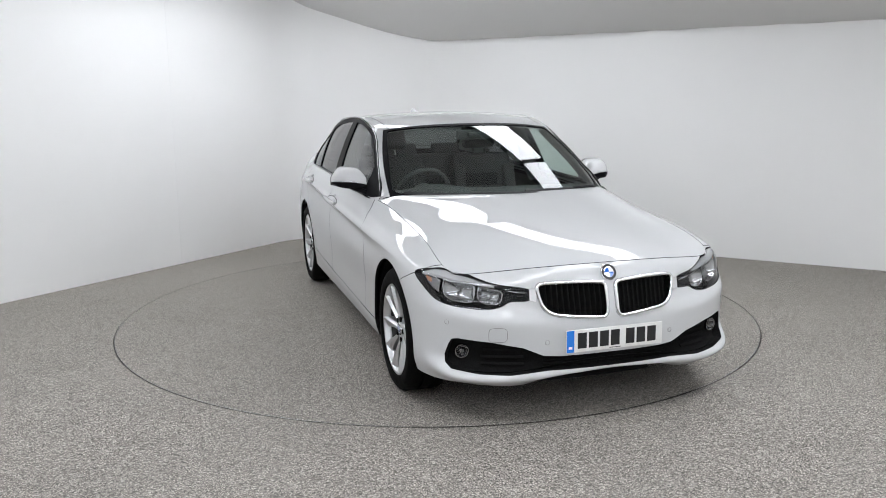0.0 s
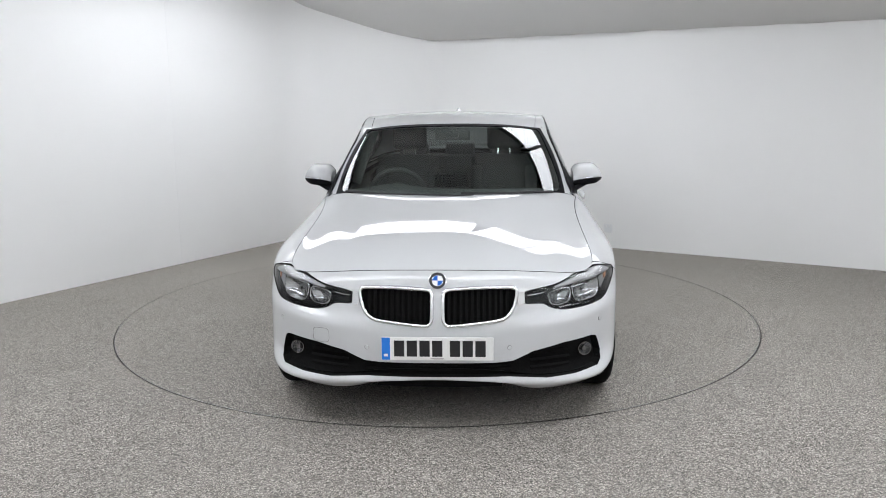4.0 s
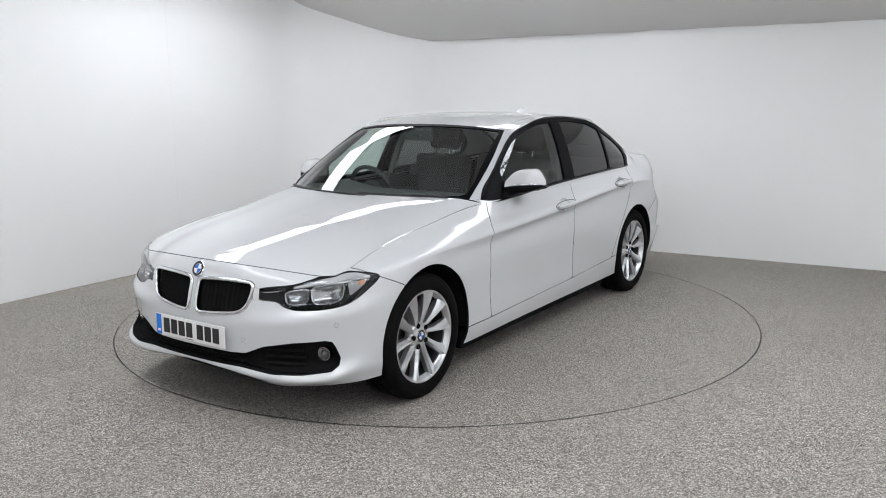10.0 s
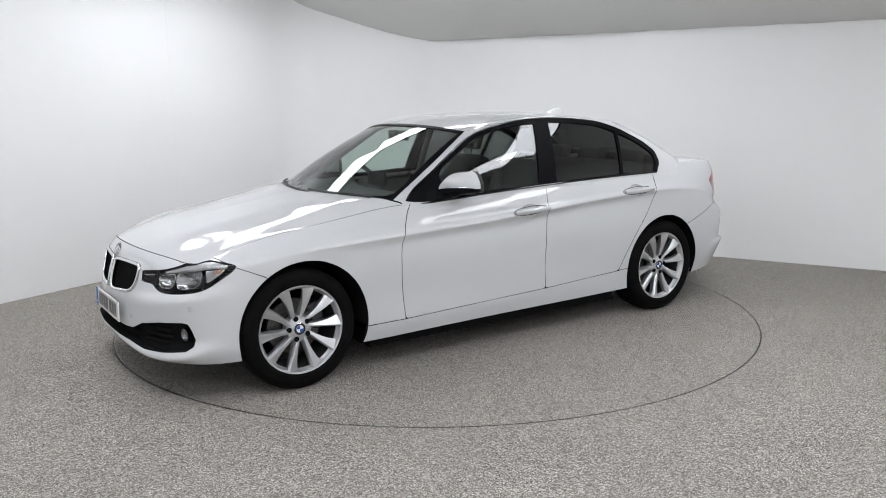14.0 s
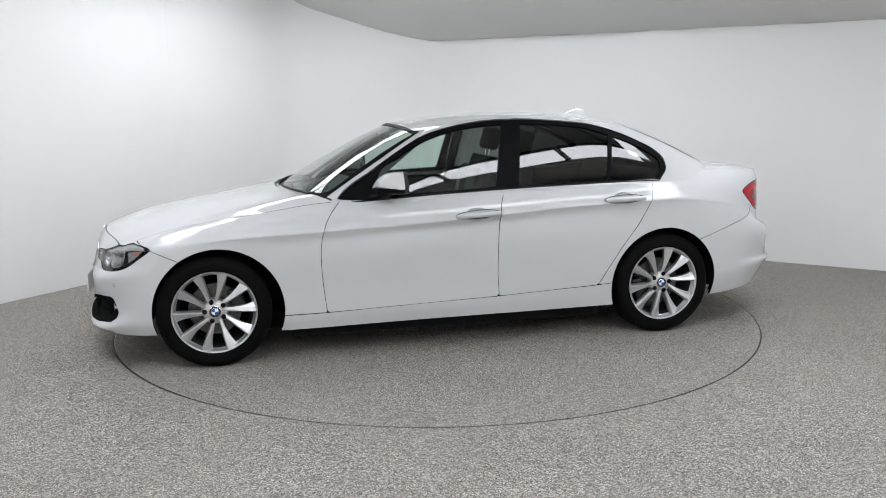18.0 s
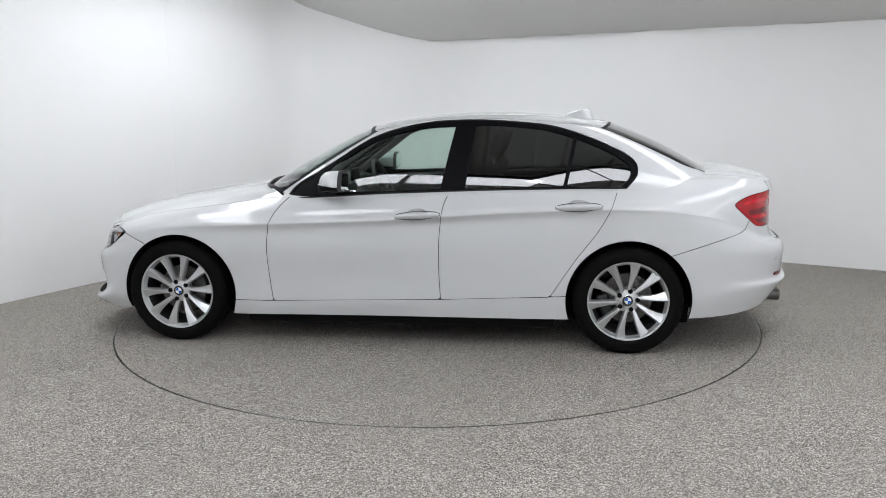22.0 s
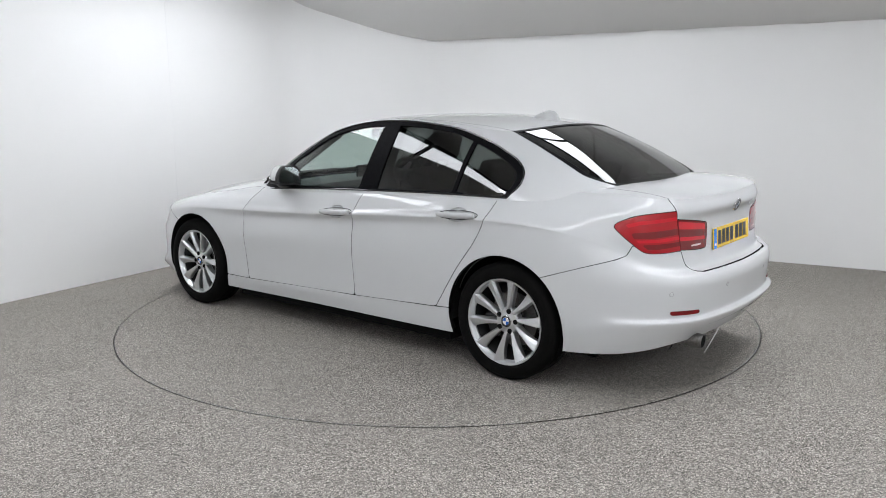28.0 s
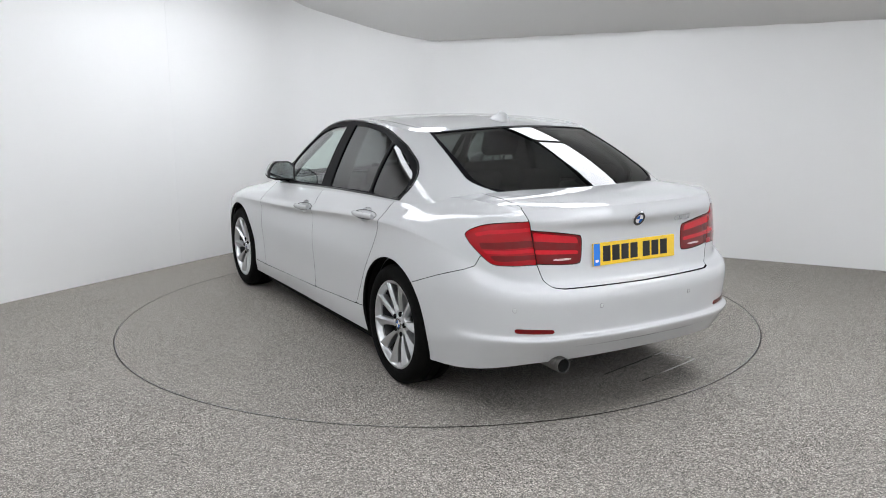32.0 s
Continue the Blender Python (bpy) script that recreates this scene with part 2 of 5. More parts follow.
def sdist(Q, poly):
    """Signed distance from points to a closed outline, negative inside."""
    P = np.asarray(poly, float)
    best = np.full(len(Q), 1e9)
    odd = np.zeros(len(Q), bool)
    for i in range(len(P)):
        a, b = P[i - 1], P[i]
        e = b - a
        w = Q - a
        t = np.clip((w @ e) / max(e @ e, 1e-12), 0, 1)
        best = np.minimum(best, np.hypot(*(w - t[:, None] * e).T))
        cross = (a[1] > Q[:, 1]) != (b[1] > Q[:, 1])
        if abs(e[1]) > 1e-12:
            odd ^= cross & (Q[:, 0] < a[0] + (Q[:, 1] - a[1]) / e[1] * e[0])
    return np.where(odd, -best, best)


class Sheet:
    """A surface as rows of x, y, z and one or two running coordinates, to be cut into panels."""

    def __init__(self, V, F):
        self.V, self.F = V, F

    def cut(self, phi):
        return Sheet(*clip(self.V, self.F, phi(self.V)))

    def inside(self, poly, axes, gap=0.0017):
        return self.cut(lambda V: sdist(V[:, axes], poly) + gap)

    def outside(self, poly, axes, gap=0.0017):
        return self.cut(lambda V: gap - sdist(V[:, axes], poly))

    def join(self, other):
        n = len(self.V)
        k = min(self.V.shape[1], other.V.shape[1])
        return Sheet(np.vstack([self.V[:, :k], other.V[:, :k]]), self.F + [[i + n for i in f] for f in other.F])

    def weld(self, tol=4e-4):
        key = np.round(self.V[:, :3] / tol).astype(int)
        first, back = {}, []
        for i, k in enumerate(map(tuple, key)):
            back.append(first.setdefault(k, i))
        out = []
        for f in self.F:
            g = []
            for i in f:
                if back[i] not in g:
                    g.append(back[i])
            if len(g) > 2:
                out.append(g)
        used = sorted({i for f in out for i in f})
        m = {u: k for k, u in enumerate(used)}
        return Sheet(self.V[used], [[m[i] for i in f] for f in out])

    def mirrored(self):
        V = self.V.copy()
        V[:, 1] *= -1
        return Sheet(V, [f[::-1] for f in self.F])

    def both(self):
        return self.join(self.mirrored()).weld()

    def normals(self):
        N = np.zeros((len(self.V), 3))
        P = self.V[:, :3]
        tri = np.array([f for f in self.F if len(f) == 3], int)
        if len(tri):
            n = np.cross(P[tri[:, 1]] - P[tri[:, 0]], P[tri[:, 2]] - P[tri[:, 0]])
            for k in range(3):
                np.add.at(N, tri[:, k], n)
        more = [f for f in self.F if len(f) > 3]
        if more:
            four = np.array([f[:4] for f in more], int)
            n = np.cross(P[four[:, 2]] - P[four[:, 0]], P[four[:, 3]] - P[four[:, 1]])
            for k in range(4):
                np.add.at(N, four[:, k], n)
            for f, m in zip(more, n):
                for i in f[4:]:
                    N[i] += m
        return N / np.maximum(np.linalg.norm(N, axis=1), 1e-9)[:, None]

    def shifted(self, d):
        V = self.V.copy()
        V[:, :3] += self.normals() * d
        return Sheet(V, self.F)

    def pushed(self, d):
        V = self.V.copy()
        N = self.normals()
        N[:, 2] = 0
        V[:, :3] += N / np.maximum(np.linalg.norm(N, axis=1), 1e-6)[:, None] * d
        return Sheet(V, self.F)

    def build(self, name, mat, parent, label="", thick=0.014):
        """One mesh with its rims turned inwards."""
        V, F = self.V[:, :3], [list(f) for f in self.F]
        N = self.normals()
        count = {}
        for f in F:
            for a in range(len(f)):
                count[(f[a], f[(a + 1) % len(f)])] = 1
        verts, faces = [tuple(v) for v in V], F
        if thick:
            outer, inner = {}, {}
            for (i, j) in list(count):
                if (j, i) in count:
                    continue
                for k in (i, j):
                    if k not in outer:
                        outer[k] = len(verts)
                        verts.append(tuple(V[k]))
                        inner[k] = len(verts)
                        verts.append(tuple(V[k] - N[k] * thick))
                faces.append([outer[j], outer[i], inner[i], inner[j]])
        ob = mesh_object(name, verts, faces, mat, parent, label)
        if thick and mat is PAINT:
            # black material on the turned-in rims of painted panels
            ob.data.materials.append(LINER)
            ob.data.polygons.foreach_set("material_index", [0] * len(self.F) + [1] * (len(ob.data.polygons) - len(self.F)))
        return ob


# ---------------------------------------------------------------- the room
def prism(name, ring, z0, z1, mat, label=""):
    n = len(ring)
    V = [(x, y, z0) for x, y in ring] + [(x, y, z1) for x, y in ring]
    F = [[i, (i + 1) % n, n + (i + 1) % n, n + i] for i in range(n)] + [list(range(n))[::-1], list(range(n, 2 * n))]
    return tagged(mesh_object(name, V, F, mat, None, "", False), label, kind="structure")


CORNERS = [(-4.9, -2.25), (-1.57, 3.14), (0.0, 3.40), (4.4, 0.83), (4.9, -3.4), (2.3, -6.7), (-2.3, -6.7), (-4.9, -4.4)]
WALL_NAMES = ["wall_left", "wall_corner", "wall_right", "wall_side", "wall_near_right", "wall_behind", "wall_near_left", "wall_far_left"]
ROUND, ROUND_FAR = 0.32, 0.10
for k, name in enumerate(WALL_NAMES):
    a, b = Vector(CORNERS[k]), Vector(CORNERS[(k + 1) % len(CORNERS)])
    d = (b - a).normalized()
    out = Vector((-d.y, d.x)) * 0.12
    e = d * 0.05
    if name == "wall_corner":
        continue
    ends = [e, e]
    if name == "wall_left":
        b, ends[1] = b - d * ROUND, e * 0.0
    if name == "wall_right":
        a, ends[0] = a + d * ROUND_FAR, e * 0.0
    prism(name, [a, b, b + out + ends[1], a + out - ends[0]], -0.05, 3.6, WALL, "plain white painted studio wall with a soft sheen")

# the corner wall rolls softly out of the left wall
c, far = Vector(CORNERS[1]), Vector(CORNERS[2])
a, b = c + (Vector(CORNERS[0]) - c).normalized() * ROUND, c + (far - c).normalized() * ROUND
a2, b2 = far + (c - far).normalized() * ROUND_FAR, far + (Vector(CORNERS[3]) - far).normalized() * ROUND_FAR
bend = [a * (1 - t) ** 2 + c * 2 * t * (1 - t) + b * t * t for t in np.linspace(0, 1, 13)]
bend += [a2 * (1 - t) ** 2 + far * 2 * t * (1 - t) + b2 * t * t for t in np.linspace(0, 1, 13)]
back_line = []
for k, p in enumerate(bend):
    d = (bend[min(k + 1, 25)] - bend[max(k - 1, 0)]).normalized()
    back_line.append(p + Vector((-d.y, d.x)) * 0.12)
V = [(p.x, p.y, z) for line_pts in (bend, back_line) for p in line_pts for z in (-0.05, 3.6)]
F = [[o + 2 * k, o + 2 * k + 1, o + 2 * k + 3, o + 2 * k + 2][::s] for o, s in ((0, 1), (52, -1)) for k in range(25)]
tagged(mesh_object("wall_corner", V, F, WALL), "plain white painted studio wall with a rolled corner", kind="structure")

# panel seams on the left wall
for k, f in enumerate((0.10, 0.47, 0.745)):
    a, b = Vector(CORNERS[0]), Vector(CORNERS[1])
    d = (b - a).normalized()
    n = Vector((d.y, -d.x))
    p = a + (b - a) * f
    prism("trim_seam_%d" % (k + 1), [p - d * 0.002, p + d * 0.002, p + d * 0.002 + n * 0.0015, p - d * 0.002 + n * 0.0015], 0.0, 3.3, WALL,
          "thin filled joint between white wall panels")

SEG = 160
RING_R = 2.2255
hole = [(RING_R * math.cos(2 * math.pi * k / SEG), RING_R * math.sin(2 * math.pi * k / SEG)) for k in range(SEG)]
rim = []
for x, y in hole:
    s = 9.5 / max(abs(x), abs(y))
    rim.append((x * s, y * s))
V = [(x, y, 0.0) for x, y in hole] + [(x, y, 0.0) for x, y in rim] + [(x, y, -0.12) for x, y in hole]
F = []
for k in range(SEG):
    j = (k + 1) % SEG
    F += [[k, SEG + k, SEG + j, j], [k, j, 2 * SEG + j, 2 * SEG + k]]
tagged(mesh_object("floor", V, F, FLOOR, None, "", False), "grey-beige stone-chip resin floor with a round cut-out", kind="structure")
prism("floor_pit", [(x * 1.03, y * 1.03) for x, y in hole], -0.16, -0.121, LINER, "dark pit below the turntable")


def ceiling_height(x, y):
    """The ceiling slopes up from the right wall, then runs flat."""
    d = max(0.0, (3.40 - 0.584 * x - y) * 0.864)
    return float(pchip([0, 0.32, 0.65, 1.02, 1.35, 1.75, 20], [2.13, 2.222, 2.372, 2.555, 2.78, 3.0, 3.0], [d])[0])


xs, ys = np.linspace(-6.4, 5.7, 61), np.linspace(-8.7, 3.7, 63)
V = [(x, y, ceiling_height(x, y)) for x in xs for y in ys]
n = len(V)
V += [(x, y, z + 0.1) for x, y, z in V]
F = [f[::-1] for f in grid_faces(len(xs), len(ys))] + [[i + n for i in f] for f in grid_faces(len(xs), len(ys))]
tagged(mesh_object("ceiling", V, F, CEIL), "pale grey ceiling that slopes up from the wall", kind="structure")


# builds the ring's panels and also the added fill panels behind the camera
def ring_or_fill_panel(x, y, z, lx, ly, turn=0.0, tilt=0.0):
    root = new("ring_or_fill_panel")
    root.matrix_world = pose(x, y, z, 0, tilt, turn)
    part("diffuser", box_bm((-lx / 2, -ly / 2, -PANEL_H), (lx / 2, ly / 2, 0.0), 0.012), PANELM, root, "glowing white diffuser")
    part("housing", box_bm((-lx / 2 - 0.02, -ly / 2 - 0.02, 0.004), (lx / 2 + 0.02, ly / 2 + 0.02, 0.045), 0.006), PLASTIC, root, "black housing")
    for sx, sy, w, h in ((0, ly / 2 + 0.015, lx / 2 + 0.03, 0.015), (0, -ly / 2 - 0.015, lx / 2 + 0.03, 0.015), (lx / 2 + 0.015, 0, 0.015, ly / 2), (-lx / 2 - 0.015, 0, 0.015, ly / 2)):
        part("frame", box_bm((sx - w, sy - h, -PANEL_H + 0.004), (sx + w, sy + h, 0.003)), PLASTIC, root)
    return tagged(root, "long white glowing ceiling panel in a black frame, for the light ring and the added fill", "ceiling light", "ceiling lights")


# a ring of long panels above the turntable
RING = [(-1.30, 1.88), (0.48, 1.46), (2.95, -1.22), (0.12, -3.98), (-2.45, -2.48), (-2.22, 0.50)]
for k in range(len(RING)):
    a, b = Vector(RING[k]), Vector(RING[(k + 1) % len(RING)])
    d = b - a
    n = max(1, round(d.length / 1.35))
    step = d.length / n
    for j in range(n):
        c = a + d * ((j + 0.5) / n)
        ring_or_fill_panel(c.x, c.y, PANEL_Z, step - (0.07 if n > 1 else 0.2), PANEL_W, math.degrees(math.atan2(d.y, d.x)))

# three added fill runs behind the camera, unseen, to brighten the near and right sides
for a, b, wide in (((4.25, -3.35), (2.15, -6.05), 0.72), ((1.9, -6.25), (-1.9, -6.25), 0.42), ((-2.15, -6.15), (-4.35, -4.3), 0.42)):
    a, b = Vector(a), Vector(b)
    d = b - a
    for j in range(2):
        c = a + d * ((j + 0.5) / 2)
        ring_or_fill_panel(c.x, c.y, PANEL_Z, d.length / 2 - 0.1, wide, math.degrees(math.atan2(d.y, d.x)))

# wall socket low on the right wall
sock = new("wall_socket")
d = (Vector(CORNERS[3]) - Vector(CORNERS[2])).normalized()
p = Vector(CORNERS[2]) + d * 2.02
sock.matrix_world = Matrix.Translation((p.x, p.y, 0.20)) @ Matrix.Rotation(math.atan2(d.y, d.x), 4, "Z")
part("plate", box_bm((-0.043, -0.012, -0.043), (0.043, 0.0, 0.043), 0.004), WHITE, sock)
for s in (-1, 1):
    part("switch", box_bm((s * 0.02 - 0.008, -0.016, 0.012), (s * 0.02 + 0.008, -0.012, 0.03), 0.002), PLATEW, sock)
tagged(sock, "small white wall socket on the white wall", "socket")

# turntable, with a thin inlaid hatch outline
table = new("turntable")
part("disc", lathe_bm([(0.0, 0.0), (2.213, 0.0), (2.2155, -0.003), (2.2155, -0.10), (0.0, -0.10)], SEG), DISC, table, "stone-chip covered turntable disc", True)
part("edge_strip", lathe_bm([(2.2156, 0.001), (2.2185, 0.001), (2.2185, -0.05), (2.2156, -0.05)], SEG, close=True), SATIN, table, "thin metal edge strip", True)
tagged(table, "round motor turntable flush with the stone-chip floor", "turntable")
for (x0, y0), (x1, y1) in (((-1.965, -.822), (-1.772, -.748)), ((-1.965, -.822), (-2.090, -.262)), ((-1.772, -.748), (-1.897, -.190))):
    a, b = Vector((x0 + 0.131, y0 + 0.129, 0)), Vector((x1 + 0.131, y1 + 0.129, 0))
    side = (b - a).normalized().cross(Vector((0, 0, 1))) * 0.003
    bm = bmesh.new()
    quad = [bm.verts.new(p) for p in (a + side, b + side, b - side, a - side)]
    top = [bm.verts.new(v.co + Vector((0, 0, 0.0015))) for v in quad]
    bm.faces.new(top)
    for k in range(4):
        bm.faces.new((quad[k], quad[(k + 1) % 4], top[(k + 1) % 4], top[k]))
    part("hatch_strip", bm, SATIN, table, "thin metal strip of a hatch")

# ---------------------------------------------------------------- the car: surfaces
NV = 100
KU = np.arange(20.0)
PLAN_X = [2.165, 2.158, 2.13, 2.075, 1.985, 1.85, 1.65, 1.405, 1.0, 0.6, 0.1, -0.4, -0.9, -1.405, -1.75, -2.02, -2.222, -2.352, -2.404, -2.42]
PLAN_Y = [0.0, 0.20, 0.40, 0.58, 0.735, 0.835, 0.875, 0.886, 0.884, 0.882, 0.884, 0.886, 0.886, 0.888, 0.874, 0.838, 0.748, 0.568, 0.30, 0.0]
# each row from the lower edge upwards: (station, height, inset)
ROWS = [
    [(0, .247, .045), (1.35, .243, .045), (1.8, .210, .04), (2.2, .196, .03), (3, .201, .016), (4, .212, .016), (5, .207, .032), (6, .21, .03), (8, .19, .03), (10, .20, .03), (12, .205, .03), (14, .225, .035), (15, .245, .045), (16, .28, .06), (17, .305, .075), (19, .31, .08)],
    [(0, .270, -.006), (2, .248, -.020), (3, .242, -.036), (4, .250, -.034), (5, .295, .0), (6, .29, .008), (8, .284, .012), (10, .30, .012), (12, .342, .012), (14, .36, .008), (15, .405, .003), (16, .426, -.007), (17, .428, -.012), (19, .428, -.013)],
    [(0, .36, 0), (2, .33, .010), (3, .315, .022), (4, .32, .022), (5, .38, .004), (6, .42, 0), (8, .42, .012), (10, .42, .014), (12, .46, .008), (14, .48, 0), (15, .460, .008), (16, .447, .018), (19, .447, .018)],
    [(0, .47, .005), (2, .48, .010), (3, .50, .008), (4, .52, .010), (6, .56, 0), (8, .60, .001), (12, .64, .001), (14, .62, 0), (16, .60, .005), (19, .585, .005)],
    [(0, .55, .012), (2, .555, .037), (3, .56, .048), (4, .58, .042), (5, .62, .028), (6, .66, .003), (7, .70, .002), (8, .705, .006), (9, .725, .010), (10, .75, .011), (12, .81, .010), (13, .82, .006), (14, .78, .008), (15, .71, .02), (16, .655, .015), (17, .645, .02), (19, .64, .02)],
    [(0, .62, .03), (2, .61, .05), (3, .60, .065), (4, .62, .055), (5, .66, .03), (6, .70, .01), (7, .74, .006), (8, .758, -.001), (9, .775, -.004), (10, .797, -.005), (12, .862, -.004), (13, .875, .005), (14, .85, .02), (15, .79, .045), (16, .70, .07), (17, .675, .085), (19, .672, .085)],
    [(0, .66, .045), (2, .655, .058), (3, .64, .076), (4, .65, .06), (5, .69, .035), (6, .735, .03), (7, .775, .03), (8, .80, .022), (9, .812, .018), (10, .832, .018), (12, .893, .017), (13, .905, .022), (14, .895, .042), (15, .86, .052), (16, .80, .072), (17, .78, .10), (19, .78, .118)],
    [(0, .70, .058), (2, .69, .075), (3, .675, .095), (4, .672, .07), (5, .715, .05), (6, .76, .07), (7, .80, .065), (8, .83, .055), (9, .85, .035), (10, .865, .032), (12, .92, .032), (13, .93, .042), (14, .945, .078), (15, .93, .066), (16, .90, .08), (17, .90, .105), (19, .90, .115)],
    [(0, .73, .075), (2, .717, .095), (3, .698, .118), (4, .69, .082), (5, .732, .078), (6, .78, .108), (7, .82, .11), (8, .852, .105), (9, .89, .06), (10, .91, .055), (12, .955, .055), (13, .965, .066), (14, .99, .125), (15, .99, .096), (16, .97, .09), (17, .955, .095), (19, .955, .09)],
    [(0, .748, .098), (1, .746, .10), (2, .734, .118), (3, .714, .142), (4, .706, .095), (4.6, .723, .10), (5, .741, .108), (6, .792, .145), (7, .832, .162), (8, .882, .155), (8.5, .922, .135), (9, .928, .09), (10, .95, .083), (12, .985, .083), (13, 1.0, .096), (14, 1.035, .185), (15, 1.04, .152), (16, 1.03, .122), (17, 1.02, .12), (19, 1.016, .115)],
]


UF = np.linspace(0, 19, 1901)
FX = blurred(catmull(KU, PLAN_X, UF), 0.01, 0.34, 1, 1)
FY = blurred(catmull(KU, PLAN_Y, UF), 0.01, 0.34, -1, -1)
FZ = blurred(np.array([pchip([r[0] for r in row], [r[1] for r in row], UF) for row in ROWS]), 0.01, 0.34, 1, 1)
FO = blurred(np.array([pchip([r[0] for r in row], [r[2] for r in row], UF) for row in ROWS]), 0.01, 0.34, 1, 1)


def skin(u, rows=np.linspace(0, 9, NV)):
    """Points of the side skin at stations u, for all rows: (len(u), len(rows), 5)."""
    u = np.asarray(u, float)
    bx, by = sample(UF, FX, u), sample(UF, FY, u)
    e = 0.02
    tx = sample(UF, FX, np.clip(u + e, 0, 19)) - sample(UF, FX, np.clip(u - e, 0, 19))
    ty = sample(UF, FY, np.clip(u + e, 0, 19)) - sample(UF, FY, np.clip(u - e, 0, 19))
    ln = np.hypot(tx, ty)
    nx, ny = ty / ln, -tx / ln
    nx, ny = np.where(u < 0.01, 1, np.where(u > 18.99, -1, nx)), np.where((u < 0.01) | (u > 18.99), 0, ny)
    Z, O = sample(UF, FZ, u), sample(UF, FO, u)
    k, kf = np.arange(len(ROWS)), np.linspace(0, 9, 451)
    z, o = sample(kf, blurred(pchip(k, Z, kf).T, 0.02, 0.12, -1, -1), rows).T, sample(kf, blurred(pchip(k, O, kf).T, 0.02, 0.12, -1, -1), rows).T
    # sharp shoulder line through the door handles
    s = rows[:, None] - 5.0
    o = o - 0.0055 * np.interp(u, [6.2, 8.0, 14.0, 15.4], [0, 1, 1, 0])[None] * np.where(s < 0, np.exp(s / 0.35), np.exp(-s / 1.4))
    # small lip along the boot lid's trailing edge
    o = o - 0.007 * np.interp(u, [15.9, 16.8, 19], [0, 1, 1])[None] * np.exp((rows[:, None] - 9.0) / 0.4)
    out = np.zeros((len(u), len(rows), 5))
    out[:, :, 0] = (bx - nx * o).T
    out[:, :, 1] = np.maximum((by - ny * o).T, 0)
    out[:, :, 2] = z.T
    out[:, :, 3] = u[:, None]
    out[:, :, 4] = rows[None, :]
    return out


# denser stations round the two ends
U = np.concatenate([np.linspace(0, 6, 170)[:-1], np.linspace(6, 14, 190)[:-1], np.linspace(14, 19, 110)])
SK = skin(U)
SKIN = Sheet(SK.reshape(-1, 5), grid_faces(len(U), NV))
SKN = SKIN.normals()
SPOTS = {}


def on_skin(test, axes, q):
    """The skin's point and outward normal at a place given by two of its coordinates."""
    V = SKIN.V
    if test not in SPOTS:
        SPOTS[test] = np.where((V[:, 3] >= test[0]) & (V[:, 3] <= test[1]))[0]
    ok = SPOTS[test]
    d = np.hypot(V[ok][:, axes[0]] - q[0], V[ok][:, axes[1]] - q[1])
    near = ok[np.argpartition(d, 5)[:5]]
    w = 1 / (np.hypot(V[near][:, axes[0]] - q[0], V[near][:, axes[1]] - q[1]) + 1e-4)
    w /= w.sum()
    p = (V[near, :3] * w[:, None]).sum(0)
    n = (SKN[near] * w[:, None]).sum(0)
    if axes[0] < 3:
        p[axes[0]] = q[0]
    p[axes[1]] = q[1]
    return Vector(p), Vector(n).normalized()


def at_front(y, z):
    p, n = on_skin((0, 5.2), (1, 2), (abs(y), z))
    return (p, n) if y >= 0 else (Vector((p.x, -p.y, p.z)), Vector((n.x, -n.y, n.z)))


def at_rear(y, z):
    p, n = on_skin((15.2, 19), (1, 2), (abs(y), z))
    return (p, n) if y >= 0 else (Vector((p.x, -p.y, p.z)), Vector((n.x, -n.y, n.z)))


def at_side(x, z):
    return on_skin((4, 16), (0, 2), (x, z))


def resample(P, n):
    d = np.concatenate([[0], np.cumsum(np.linalg.norm(np.diff(P[:, :3], axis=0), axis=1))])
    q = np.linspace(0, d[-1], n)
    return np.stack([np.interp(q, d, P[:, k]) for k in range(3)], 1)


def coons(c0, c1, d0, d1, bulge=None):
    """A patch between a front edge, a rear edge, the centre line and a side edge."""
    n, m = len(c0), len(d0)
    s, t = np.linspace(0, 1, n)[:, None, None], np.linspace(0, 1, m)[None, :, None]
    S = (1 - t) * c0[:, None] + t * c1[:, None] + (1 - s) * d0[None] + s * d1[None]
    S = S - ((1 - s) * (1 - t) * c0[0] + s * (1 - t) * c0[-1] + (1 - s) * t * c1[0] + s * t * c1[-1])
    if bulge is not None:
        S[:, :, 2] += bulge(s[:, :, 0], t[:, :, 0])
    V = np.zeros((n * m, 5))
    V[:, :3] = S.reshape(-1, 3)
    V[:, 3] = np.repeat(np.linspace(0, 1, n), m)
    V[:, 4] = np.tile(np.linspace(0, 1, m), n)
    return Sheet(V, grid_faces(n, m))


def top_edge(u0, u1, n):
    return resample(skin(np.linspace(u0, u1, 1500), np.array([9.0]))[:, 0, :3], n)


def line(pts, n):
    P = np.array(pts, float)
    t = np.concatenate([[0], np.cumsum(np.linalg.norm(np.diff(P, axis=0), axis=1))])
    q = np.linspace(0, t[-1], 1500)
    C = np.stack([pchip(t, P[:, k], q) for k in range(3)])
    return resample(blurred(C, 1 / 1499, 0.05, -1, -1).T, n)


